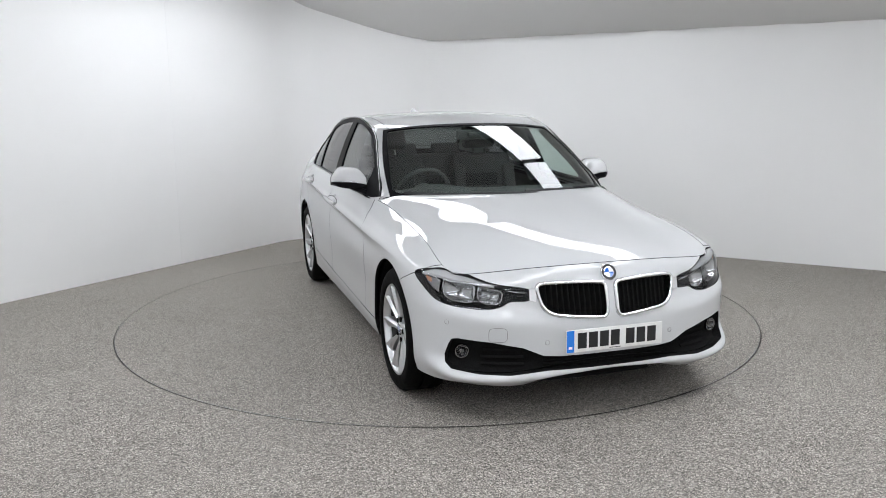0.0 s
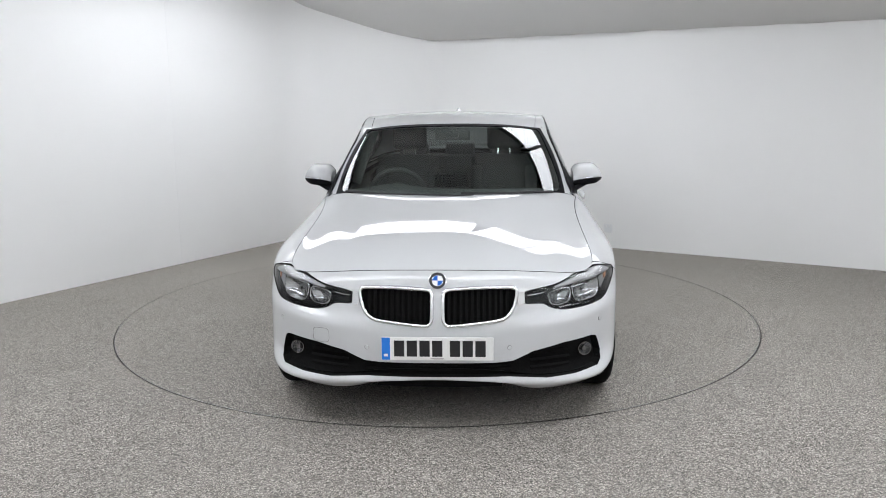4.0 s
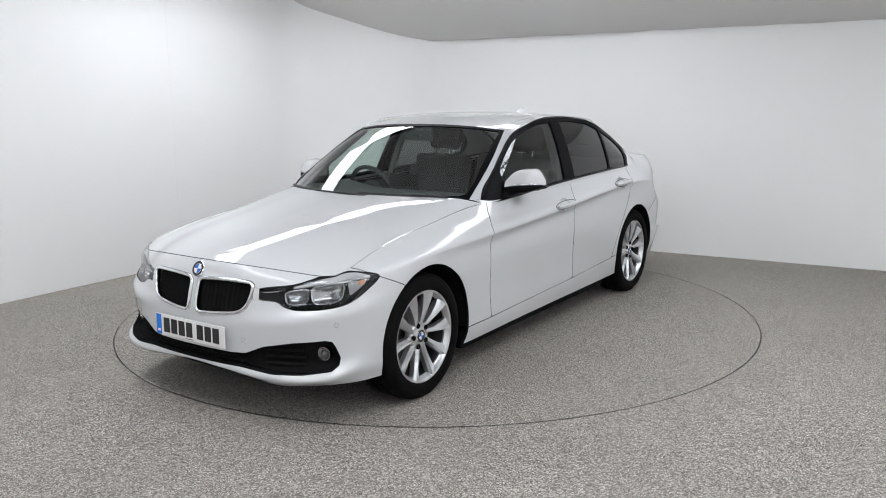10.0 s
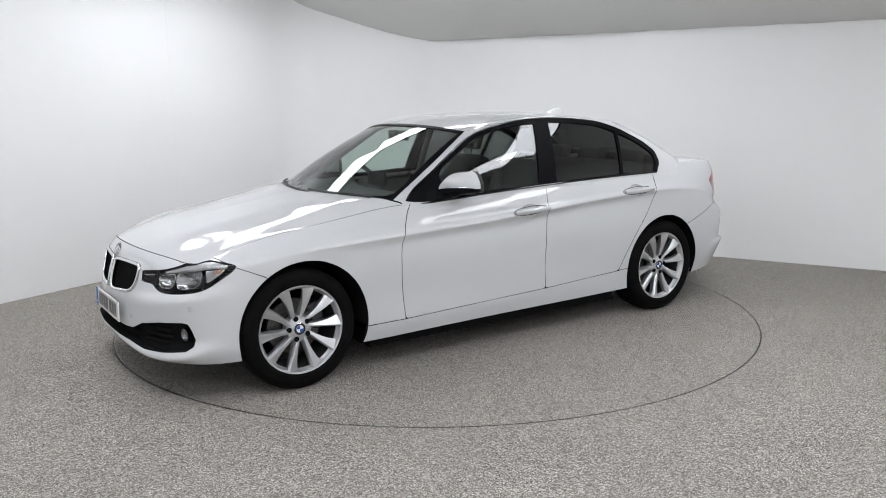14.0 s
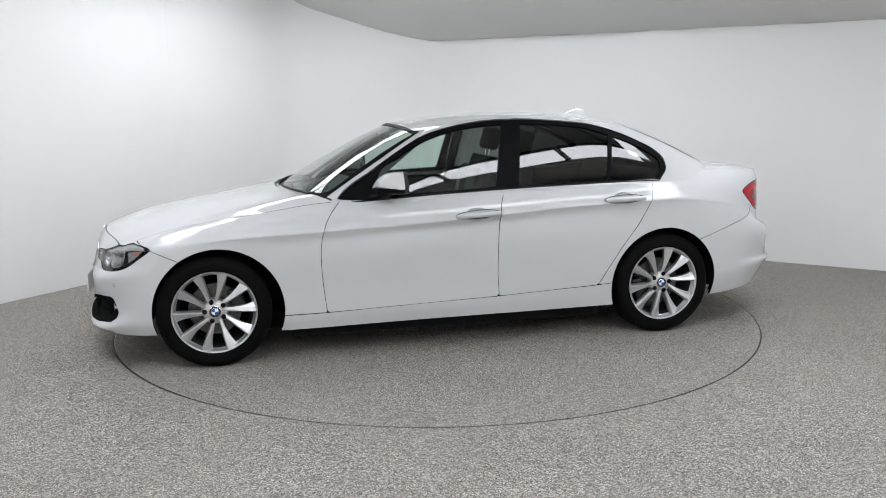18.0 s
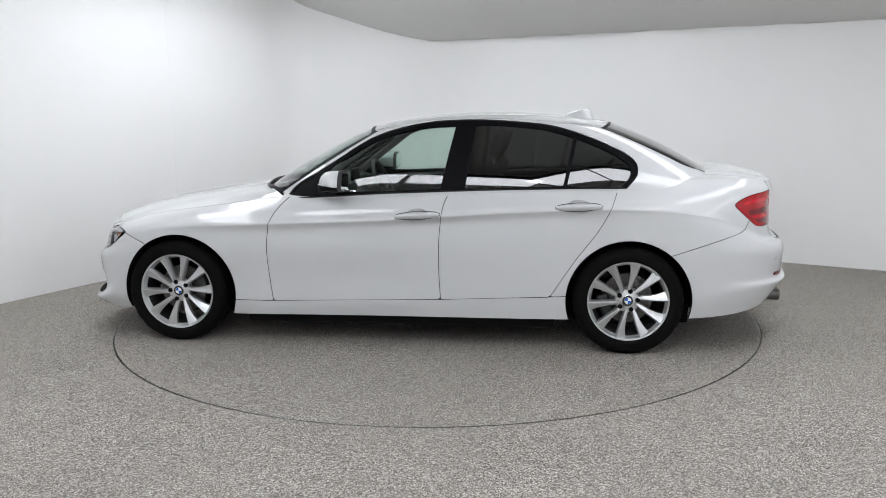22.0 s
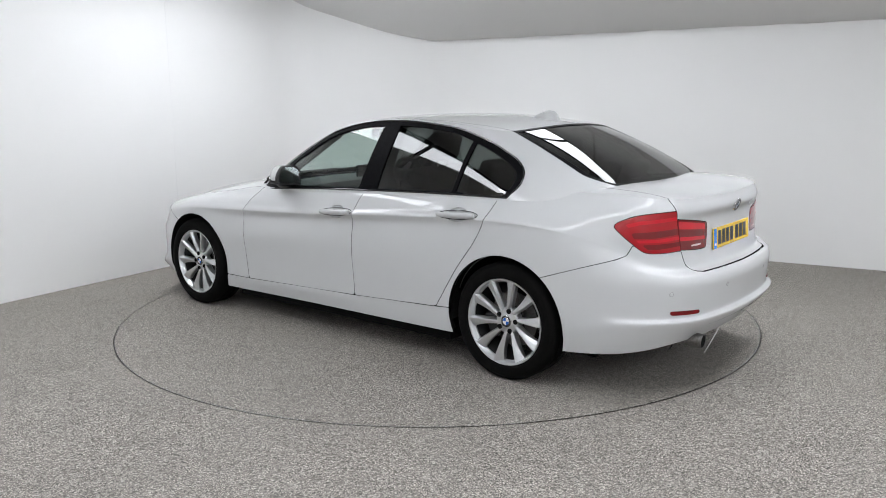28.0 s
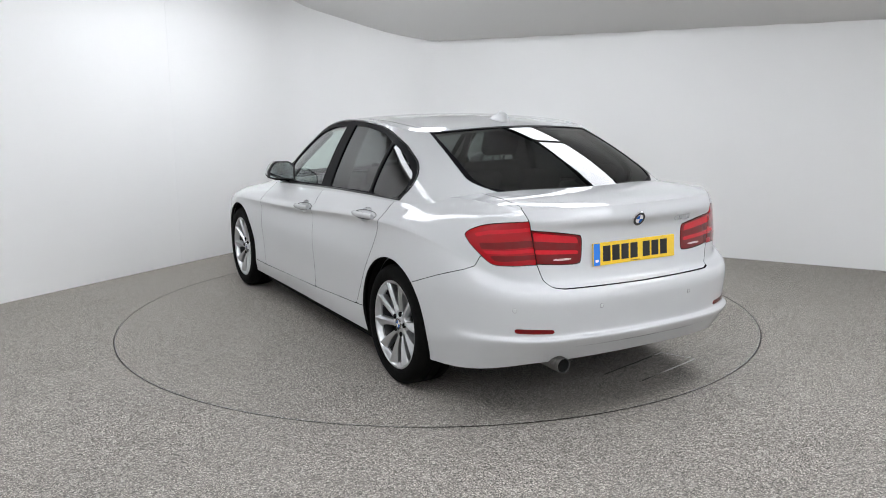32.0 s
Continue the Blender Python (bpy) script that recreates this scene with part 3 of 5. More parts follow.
side_edge = top_edge(4.6, 8.75, 90)
end = side_edge[-1]
HOOD = coons(top_edge(0, 4.6, 60), line([(0.985, 0, 0.966), (0.95, 0.3, 0.966), (0.855, 0.56, 0.963), (0.795, 0.66, 0.956), tuple(end)], 60),
             line([(skin([0.0], np.array([9.0]))[0, 0, 0], 0, 0.748), (1.98, 0, 0.783), (1.80, 0, 0.829), (1.5, 0, 0.886), (1.2, 0, 0.933), (0.985, 0, 0.966)], 90), side_edge,
             lambda s, t: 0.0035 * np.exp(-((s - 0.72 - 0.08 * t) / 0.13) ** 2) * np.sin(np.pi * np.clip(t, 0, 1)) ** 2)
deck_side = top_edge(14.0, 16.3, 40)
DECK = coons(line([(-1.90, 0, 1.062), (-1.87, 0.35, 1.064), (-1.80, 0.58, 1.058), tuple(deck_side[0])], 50), top_edge(19, 16.3, 50),
             line([(-1.90, 0, 1.062), (-2.1, 0, 1.052), (-2.24, 0, 1.036), tuple(top_edge(19, 18, 3)[0])], 40), deck_side)

# greenhouse: (base point), (top point)
GLASSHOUSE = [
    ((0.985, 0, 0.945), (0.215, 0, 1.352)), ((0.965, 0.25, 0.946), (0.21, 0.22, 1.349)), ((0.895, 0.48, 0.950), (0.19, 0.40, 1.339)),
    ((0.80, 0.63, 0.95), (0.168, 0.525, 1.324)), ((0.705, 0.728, 0.94), (0.135, 0.585, 1.317)), ((0.64, 0.796, 0.88), (0.09, 0.614, 1.326)),
    ((0.40, 0.815, 0.90), (-0.03, 0.622, 1.354)), ((0.1, 0.82, 0.915), (-0.2, 0.625, 1.382)), ((-0.4, 0.822, 0.935), (-0.45, 0.624, 1.395)),
    ((-0.9, 0.822, 0.95), (-0.8, 0.636, 1.381)), ((-1.405, 0.811, 0.97), (-1.05, 0.633, 1.355)), ((-1.72, 0.740, 0.995), (-1.17, 0.588, 1.339)),
    ((-1.845, 0.605, 1.05), (-1.235, 0.545, 1.333)), ((-1.91, 0.45, 1.045), (-1.275, 0.40, 1.344)), ((-1.955, 0.22, 1.04), (-1.305, 0.20, 1.356)), ((-1.97, 0, 1.038), (-1.315, 0, 1.360))]
KG = np.arange(16.0)


GF = np.linspace(0, 15, 1501)
FB = np.stack([blurred(catmull(KG, [c[0][k] for c in GLASSHOUSE], GF), 0.01, 0.3, s, s) for k, s in ((0, 1), (1, -1), (2, 1))])
FT = np.stack([blurred(catmull(KG, [c[1][k] for c in GLASSHOUSE], GF), 0.01, 0.3, s, s) for k, s in ((0, 1), (1, -1), (2, 1))])


def house(g, ts):
    B, T = sample(GF, FB, g).T, sample(GF, FT, g).T
    t = ts[None, :, None]
    S = B[:, None] * (1 - t) + T[:, None] * t
    amt = pchip([0, 3.5, 5, 10, 11.5, 13, 15], [0.022, 0.020, 0.019, 0.018, 0.013, 0.022, 0.024], g)[:, None]
    dx = pchip([0, 3.5, 5, 10, 12, 15], [0.5, 0.45, 0, 0, -0.4, -0.45], g)[:, None]
    dy = pchip([0, 3.5, 5, 10, 12, 15], [0, 0.25, 1, 1, 0.5, 0], g)[:, None]
    b = amt * 4 * ts[None] * (1 - ts[None])
    S[:, :, 0] += b * dx
    S[:, :, 1] += b * dy
    S[:, :, 2] += b * pchip([0, 3.5, 5, 10, 12, 15], [0.87, 0.86, 0, 0, 0.77, 0.89], g)[:, None]
    S[:, :, 1] = np.maximum(S[:, :, 1], 0)
    return S


TS = np.linspace(0, 1, 70)
GG = np.concatenate([np.linspace(0, 6, 110)[:-1], np.linspace(6, 10, 90)[:-1], np.linspace(10, 15, 100)])
HS = house(GG, TS)
V = np.zeros((HS.shape[0] * HS.shape[1], 5))
V[:, :3] = HS.reshape(-1, 3)
V[:, 3], V[:, 4] = np.repeat(GG, len(TS)), np.tile(TS, len(GG))
HOUSE = Sheet(V, grid_faces(len(GG), len(TS)))


def house_top(g0, g1, n):
    return resample(house(np.linspace(g0, g1, 1500), np.array([1.0]))[:, 0], n)


ROOF = coons(house_top(0, 4.4, 40), house_top(15, 12, 40), line([(0.215, 0, 1.352), (0.05, 0, 1.378), (-0.2, 0, 1.407), (-0.5, 0, 1.423), (-0.8, 0, 1.418), (-1.1, 0, 1.391), (-1.315, 0, 1.360)], 90), house_top(4.4, 12, 90))

# ---------------------------------------------------------------- the car: panels
car = new("car")
tagged(car, "pearl white four-door saloon car parked on a turntable", "car")
XZ, YZ, XY, UZ, GT = [0, 2], [1, 2], [0, 1], [3, 2], [3, 4]
SILL_LINE = [(1.2, .283), (1.0, .283), (.766, .284), (.125, .305), (-.285, .316), (-.564, .330), (-.908, .344), (-1.04, .354), (-1.3, .365)]
DOOR_FRONT = [(.60, 1.2), (.66, .93), (.697, .894), (.757, .809), (.79, .672), (.792, .568), (.779, .393), (.766, .284)]
DOOR_MID = [(-.36, 1.2), (-.345, .98), (-.311, .901), (-.290, .78), (-.279, .62), (-.280, .45), (-.288, .316)]
DOOR_REAR = [(-1.38, 1.2), (-1.336, 1.003), (-1.29, .875), (-1.226, .756), (-1.099, .584), (-1.030, .48), (-.944, .346)]


def eased(pts, n=36):
    """An open line drawn smoothly through its points."""
    P = np.array(pts, float)
    d = np.concatenate([[0], np.cumsum(np.linalg.norm(np.diff(P, axis=0), axis=1))])
    q = np.linspace(0, d[-1], n)
    return [(float(x), float(z)) for x, z in zip(catmull(d, P[:, 0], q), catmull(d, P[:, 1], q))]


DOOR_FRONT, DOOR_MID, DOOR_REAR = eased(DOOR_FRONT), eased(DOOR_MID), eased(DOOR_REAR)
ARCH_F, ARCH_R, ARCH_RAD = (1.378, .327), (-1.405, .325), .368
HEADLAMP = [(2.02, .648), (2.9, .668), (3.45, .692), (3.8, .708), (4.25, .709), (4.62, .723), (5.0, .728), (5.58, .704), (5.2, .645), (4.75, .598), (4.2, .574), (3.4, .560), (3.0, .560), (2.72, .572), (2.5, .592), (2.02, .600)]
KIDNEY = [(.026, .640), (.034, .659), (.058, .668), (.19, .674), (.318, .672), (.350, .663), (.356, .642), (.342, .586), (.318, .550), (.280, .531), (.19, .520), (.065, .510), (.036, .517), (.026, .545)]
INTAKE = [(-1, .342), (1.3, .338), (1.7, .343), (2.2, .383), (3.0, .410), (3.9, .424), (4.10, .418), (4.20, .392), (4.33, .34), (4.28, .305), (4.05, .281), (3.3, .266), (2.5, .262), (2.0, .270), (1.6, .276), (-1, .276)]
LAMP_OUT = [(15.02, .90), (15.35, .935), (15.8, .952), (16.6, .962), (17.2, .962), (17.35, .87), (17.3, .775), (16.7, .764), (16.2, .762), (15.75, .768), (15.4, .815), (15.12, .865)]
LAMP_IN = [(.62, .930), (.56, .920), (.46, .908), (.345, .889), (.322, .878), (.318, .83), (.322, .775), (.336, .757), (.42, .757), (.537, .767), (.60, .772), (.64, .84)]
LID_FACE = [(-.1, 1.2), (.60, 1.2), (.597, 1.02), (.578, .96), (.562, .88), (.545, .765), (.520, .690), (.492, .661), (.45, .655), (-.1, .652)]
REAR_SEAM = [(-1.50, .545), (-1.646, .607), (-1.869, .682), (-2.03, .733), (-2.068, .752), (-2.09, .80)]
DLO = [(.688, .914), (.662, .953), (.46, 1.095), (.29, 1.203), (.117, 1.296), (-.056, 1.345), (-.231, 1.374), (-.405, 1.384), (-.58, 1.382), (-.754, 1.370), (-.927, 1.350), (-1.099, 1.305), (-1.275, 1.236),
       (-1.394, 1.172), (-1.440, 1.124), (-1.444, 1.078), (-1.380, .993), (-1.30, .993), (-.909, .988), (-.344, .971), (.116, .952)]
GLASS_F = [(.44, .960), (.432, 1.068), (.29, 1.177), (.117, 1.271), (-.056, 1.321), (-.2, 1.344), (-.364, 1.353), (-.335, 1.225), (-.283, .983), (.116, .966)]
GLASS_R = [(-.488, 1.358), (-.62, 1.356), (-.754, 1.345), (-.927, 1.323), (-1.070, 1.281), (-1.014, 1.002), (-.430, .985)]
GLASS_Q = [(-1.094, 1.273), (-1.18, 1.243), (-1.272, 1.203), (-1.360, 1.152), (-1.406, 1.112), (-1.402, 1.065), (-1.362, 1.010), (-1.036, 1.003)]


def disc_cut(c, r):
    return lambda V: np.where(V[:, 3] < 30, r - np.hypot(V[:, 0] - c[0], V[:, 2] - c[1]), 0)


def chained(pts, sharp, per=5):
    """A closed outline, round between the corners that stay sharp."""
    P, n, out = np.array(pts, float), len(pts), []
    for a, b in zip(sharp, sharp[1:] + [sharp[0] + n]):
        Q = P[np.arange(a, b + 1) % n]
        d = np.concatenate([[0], np.cumsum(np.linalg.norm(np.diff(Q, axis=0), axis=1))])
        if len(Q) == 2:
            out.append(Q[:1])
            continue
        q = np.linspace(0, d[-1], per * (len(Q) - 1) + 1)[:-1]
        out.append(np.stack([catmull(d, Q[:, 0], q), catmull(d, Q[:, 1], q)], 1))
    return np.concatenate(out)


DLO = chained(DLO, [0, 16])
GLASS_F = chained(GLASS_F, [0, 6, 8])
GLASS_R = chained(GLASS_R, [0, 4, 5, 6])
GLASS_Q = chained(GLASS_Q, [0, 7])
hl = smooth_poly(HEADLAMP, 4)
lo = smooth_poly(LAMP_OUT, 4)
kid = smooth_poly(KIDNEY, 5)
li = smooth_poly(LAMP_IN, 4)


def scaled_u(poly):
    """Outlines in station and height are measured with stations of about 0.2 m."""
    return np.stack([np.asarray(poly)[:, 0] * 0.2, np.asarray(poly)[:, 1]], 1)


def with_u(sheet):
    V = sheet.V.copy()
    V[:, 3] *= 0.2
    return Sheet(V, sheet.F)


S0 = with_u(SKIN)
UMAX = 0.2


def under(line_pts, drop=0.0):
    xs, zs = [p[0] for p in line_pts][::-1], [p[1] + drop for p in line_pts][::-1]
    return lambda V: V[:, 2] - np.interp(V[:, 0], xs, zs)


def above(line_pts, lift=0.0):
    f = under(line_pts)
    return lambda V: lift - f(V)


def right_of(fn, k):
    return lambda V: k * fn(V)


arched = S0.cut(disc_cut(ARCH_F, ARCH_RAD)).cut(disc_cut(ARCH_R, ARCH_RAD))
FENDER = DOOR_FRONT + [(1.2, .284), (1.42, .50), (1.60, .638), (1.742, .700), (1.80, .735), (1.95, .80), (2.0, 1.2)]
front_zone = lambda V: 0.9 - V[:, 0]
middle_zone = lambda V: np.maximum(V[:, 0] - 1.30, -1.30 - V[:, 0])
rear_zone = lambda V: V[:, 0] + 0.6

# front bumper and nose panel
nose = arched.cut(front_zone).outside(FENDER, XZ).cut(lambda V: 1.15 - V[:, 0]).outside(scaled_u(hl), UZ).outside(kid, YZ, 0.0092).outside(scaled_u(INTAKE), UZ, 0.0)
nose.both().build("front_bumper", PAINT, car, "pearl white front bumper with parking sensors", 0.02)
# wings, doors, sills, rear quarters
wing = arched.cut(lambda V: 0.5 - V[:, 0]).inside(FENDER, XZ).outside(scaled_u(hl), UZ).cut(above(SILL_LINE, 0.002))
sill = arched.cut(middle_zone).cut(under(SILL_LINE, -0.002))
HANDLES = [(-.020, .823, -.283, .838), (-.975, .884, -1.236, .893)]
BOWL_W, BOWL_H = 0.072, 0.039


def bowl_outline(h, k=1.0):
    xc, zc = (h[0] + h[2]) / 2, (h[1] + h[3]) / 2
    return [(xc + k * BOWL_W * math.cos(a), zc + k * BOWL_H * math.sin(a)) for a in np.linspace(0, 2 * math.pi, 33)[:-1]]


doors_zone = arched.cut(lambda V: np.maximum(V[:, 0] - 0.95, -1.5 - V[:, 0]))
front_door = doors_zone.inside(DOOR_FRONT + DOOR_MID[::-1], XZ).outside(bowl_outline(HANDLES[0]), XZ, 0.0)
rear_door = doors_zone.inside(DOOR_MID + DOOR_REAR[::-1], XZ).outside(bowl_outline(HANDLES[1]), XZ, 0.0)
QUARTER = DOOR_REAR + [(-1.04, .354), (-1.2, .354), (-1.2, .42)] + REAR_SEAM + [(-2.12, .80), (-2.6, .80), (-2.6, 1.3)]
quarter = arched.cut(rear_zone).inside(QUARTER, XZ).outside(scaled_u(lo), UZ, 0.003).outside(LID_FACE, YZ)
REARB = [(-1.40, 0.0), (-1.40, .50)] + REAR_SEAM + [(-2.12, .80), (-2.6, .80), (-2.6, 0)]
rear_bumper = arched.cut(rear_zone).inside(REARB, XZ).outside(scaled_u(lo), UZ, 0.003).outside(LID_FACE, YZ)
rear_bumper.both().build("rear_bumper", PAINT, car, "pearl white rear bumper with parking sensors", 0.02)

# greenhouse
pillar_front = lambda V: 3.98 - 0.30 * np.clip(1 - 1.6 * V[:, 4], 0, 1) ** 1.5 - V[:, 3]
pillar_rear = lambda V: V[:, 3] - 12.02 - 0.8 * np.clip(1 - 4 * V[:, 4], 0, 1) ** 2
side_house = HOUSE.cut(pillar_front).cut(pillar_rear).outside(DLO, XZ, 0.0)
roof_zone = [(.30, -.02), (.30, .46), (.16, .548), (-.2, .572), (-.6, .572), (-1.0, .556), (-1.24, .525), (-1.5, .46), (-1.5, -.02)]
roof = ROOF.inside(roof_zone, XY, 0.0015)
rail = ROOF.outside(roof_zone, XY, 0.0015)
roof.both().build("roof", PAINT, car, "pearl white steel roof panel")
lid_zone = [(-1.6, -.02), (-1.6, .575), (-1.95, .585), (-2.12, .592), (-2.6, .600), (-2.6, -.02)]
lid_face = S0.cut(lambda V: 15.5 * UMAX - V[:, 3]).inside(LID_FACE, YZ).outside(li, YZ, 0.003)
lid = DECK.inside(lid_zone, XY).join(lid_face)
lid.both().build("boot_lid", PAINT, car, "pearl white boot lid with a small lip")
deck_sides = DECK.outside(lid_zone, XY)
hood_half = HOOD.cut(lambda V: V[:, 3] - 0.994).cut(lambda V: 0.004 - V[:, 4])
hood_half.both().build("bonnet", PAINT, car, "pearl white bonnet with two soft creases", 0.02)

TRIM_HOUSE = HOUSE.inside(DLO, XZ, 0.0).cut(pillar_front).cut(pillar_rear)
frames = TRIM_HOUSE.outside(GLASS_F, XZ, 0.0).outside(GLASS_R, XZ, 0.0).outside(GLASS_Q, XZ, 0.0)
AHEAD = [(2.0, 1.6), (-.412, 1.6), (-.402, 1.345), (-.347, .97), (-.335, .8), (2.0, .8)]
mould = []
for x, z in DLO:
    k = np.argmin(np.hypot(HOUSE.V[:, 0] - x, HOUSE.V[:, 2] - z) + 10 * (HOUSE.V[:, 3] < 4.2) + 10 * (HOUSE.V[:, 3] > 11.9))
    mould.append(Vector((x, HOUSE.V[k, 1] + 0.001, z)))
panes = {"front": HOUSE.inside(GLASS_F, XZ, -0.003).shifted(-0.007), "rear": HOUSE.inside(GLASS_R, XZ, -0.003).shifted(-0.007), "quarter": HOUSE.inside(GLASS_Q, XZ, -0.003).shifted(-0.007)}



def door_handle(door, x0, z0, x1, z1, m):
    """A pull bar with an end cap over a shallow bowl."""
    pts = []
    for k in range(9):
        f = k / 8
        p, n = at_side(x0 + (x1 - x0) * f, z0 + (z1 - z0) * f)
        lift = 0.010 + 0.016 * min(1.0, f / 0.3) ** 0.7 * (1.0 if f < 0.9 else 0.75)
        pts.append(Vector((p.x, (p.y + lift), p.z)))
    bar = tube_bm(pts, [0.0135, 0.0175, 0.0185, 0.019, 0.019, 0.019, 0.019, 0.0185, 0.0155], 12, flat=0.8)
    bmesh.ops.transform(bar, matrix=m, verts=bar.verts[:])
    part("handle", bar, PAINT, door, "pearl white pull handle", True)
    # dark line round the handle's foot
    ring = []
    for k in range(24):
        a = 2 * math.pi * k / 24
        fx = 0.5 + 0.53 * math.cos(a)
        zc = z0 + (z1 - z0) * fx + 0.023 * math.sin(a)
        p, n = at_side(x0 + (x1 - x0) * fx, zc)
        ring.append(Vector((p.x, p.y + 0.001, p.z)))
    seal = tube_bm(ring, 0.0022, 6, True)
    bmesh.ops.transform(seal, matrix=m, verts=seal.verts[:])
    part("handle_seal", seal, PLASTIC, door, "dark seal round the handle", True)
    # shallow bowl behind the bar
    bm = bmesh.new()
    rings = []
    for rr, deep in ((1.005, 0.0), (0.96, 0.002), (0.85, 0.008), (0.65, 0.013), (0.35, 0.016), (0.02, 0.017)):
        rings.append([bm.verts.new((x, at_side(x, z)[0].y - deep, z)) for x, z in bowl_outline((x0, z0, x1, z1), rr)])
    for a, b in zip(rings, rings[1:]):
        for k in range(32):
            bm.faces.new((a[k], a[(k + 1) % 32], b[(k + 1) % 32], b[k]))
    bmesh.ops.transform(bm, matrix=m, verts=bm.verts[:])
    part("handle_bowl", bm, PAINT, door, "", True)


FLIP = Matrix.Diagonal((1, -1, 1, 1))
KEEP = Matrix.Identity(4)


def mirror_unit(door, m):
    """Wing mirror: white cap over a black lower shell, black foot, glass, indicator strip."""
    m = m @ Matrix.Translation((-0.075, 0.0, -0.006))

    def outline(f):
        """Front x, rear x, lower and upper z at a fraction of the way out."""
        top = 1.098 + 0.010 * f - 0.075 * max(0.0, (f - 0.62) / 0.38) ** 2.2 - 0.035 * max(0.0, (0.22 - f) / 0.22) ** 1.6
        low = 0.990 + 0.014 * f + 0.006 * max(0.0, (f - 0.8) / 0.2)
        front = 0.545 - 0.045 * f - 0.075 * max(0.0, (f - 0.55) / 0.45) ** 2
        return front, 0.385, low, top

    fs = [0, 0.06, 0.14, 0.24, 0.36, 0.48, 0.58, 0.68, 0.77, 0.85, 0.92, 0.97, 1.0]
    # the section: a flat-topped nose that falls steeply to a sharp lower edge
    sect = [(0.0, 1.0), (0.28, 0.99), (0.52, 0.95), (0.70, 0.87), (0.83, 0.74), (0.92, 0.58), (0.97, 0.40), (1.0, 0.20), (0.99, 0.0)]

    def shell(name, rows, mat, parent, label, grow=0.0):
        bm = bmesh.new()
        rings = []
        for f in fs:
            x0, x1, low, top = outline(f)
            rings.append([bm.verts.new(m @ Vector((x1 + (x0 + grow - x1) * a, 0.778 + 0.194 * f, low + (top - low) * b))) for a, b in rows])
        for a, b in zip(rings, rings[1:]):
            for j in range(len(rows)):
                k = (j + 1) % len(rows)
                bm.faces.new((a[j], a[k], b[k], b[j]))
        bm.faces.new(rings[0])
        bm.faces.new(rings[-1][::-1])
        return part(name, bm, mat, parent, label, True)

    unit = shell("wing_mirror", sect + [(0.0, 0.0)], PAINT, door, "wing mirror with a white cap and black lower shell")
    shell("lower_shell", [(0.0, 0.06), (1.0, 0.16), (1.02, 0.06), (1.02, -0.08), (0.94, -0.20), (0.0, -0.26)], TRIM, unit, "black lower shell", 0.004)
    arm = bmesh.new()
    rings = []
    for f in np.linspace(0, 1, 8):
        y = 0.765 + 0.10 * f
        x0, x1 = 0.60 - 0.09 * f, 0.43
        z0, z1 = 0.925 + 0.040 * f, 0.965 + 0.027 * f
        rings.append([arm.verts.new(m @ Vector(p)) for p in ((x0, y, z0 + 0.008), (x0 - 0.02, y, z1), (x1, y, z1), (x1, y, z0 + 0.010), (x1 + 0.04, y, z0), (x0 - 0.03, y, z0))])
    for a, b in zip(rings, rings[1:]):
        for j in range(6):
            arm.faces.new((a[j], a[(j + 1) % 6], b[(j + 1) % 6], b[j]))
    arm.faces.new(rings[0])
    arm.faces.new(rings[-1][::-1])
    part("foot", arm, TRIM, unit, "black plastic foot", True)
    pts = []
    for f in np.linspace(0.28, 0.98, 10):
        x0, x1, low, top = outline(f)
        pts.append(m @ Vector((x0 + 0.0040, 0.778 + 0.194 * f, low + 0.21 * (top - low))))
    part("indicator", tube_bm(pts, [0.002] + [0.0042] * 8 + [0.002], 6), SATIN, unit, "slim clear indicator strip", True)
    edge = [(0.778 + 0.194 * f, outline(f)[2] - 0.020) for f in fs] + [(0.778 + 0.194 * f, outline(f)[3]) for f in fs[::-1]]
    for name, grow, xa, xb, mat, label in (("shell_rim", 1.0, 0.362, 0.3852, PLASTIC, "black rear rim"), ("mirror_glass", 0.86, 0.3605, 0.3615, MIRROR, "mirror glass")):
        bm = bmesh.new()
        loops = [[bm.verts.new(m @ Vector((xx, 0.875 + (y - 0.875) * grow, 1.040 + (z - 1.040) * grow))) for y, z in edge] for xx in (xa, xb)]
        bm.faces.new(loops[0])
        bm.faces.new(loops[1][::-1])
        for k in range(len(edge)):
            j = (k + 1) % len(edge)
            bm.faces.new((loops[0][k], loops[0][j], loops[1][j], loops[1][k]))
        part(name, bm, mat, unit, label)


edge_low = skin(np.linspace(8.72, 9.15, 16), np.array([9.0]))[:, 0, :3]
edge_high = house(np.linspace(4.0, 4.95, 16), np.array([0.02]))[:, 0]
corner = np.zeros((16 * 8, 5))
for k, f in enumerate(np.linspace(0, 1, 8)):
    corner[k::8, :3] = edge_low * (1 - f) + edge_high * f + np.array([0, 0, 0.010 * math.sin(math.pi * f)])
corner = Sheet(corner, [q[::-1] for q in grid_faces(16, 8)])

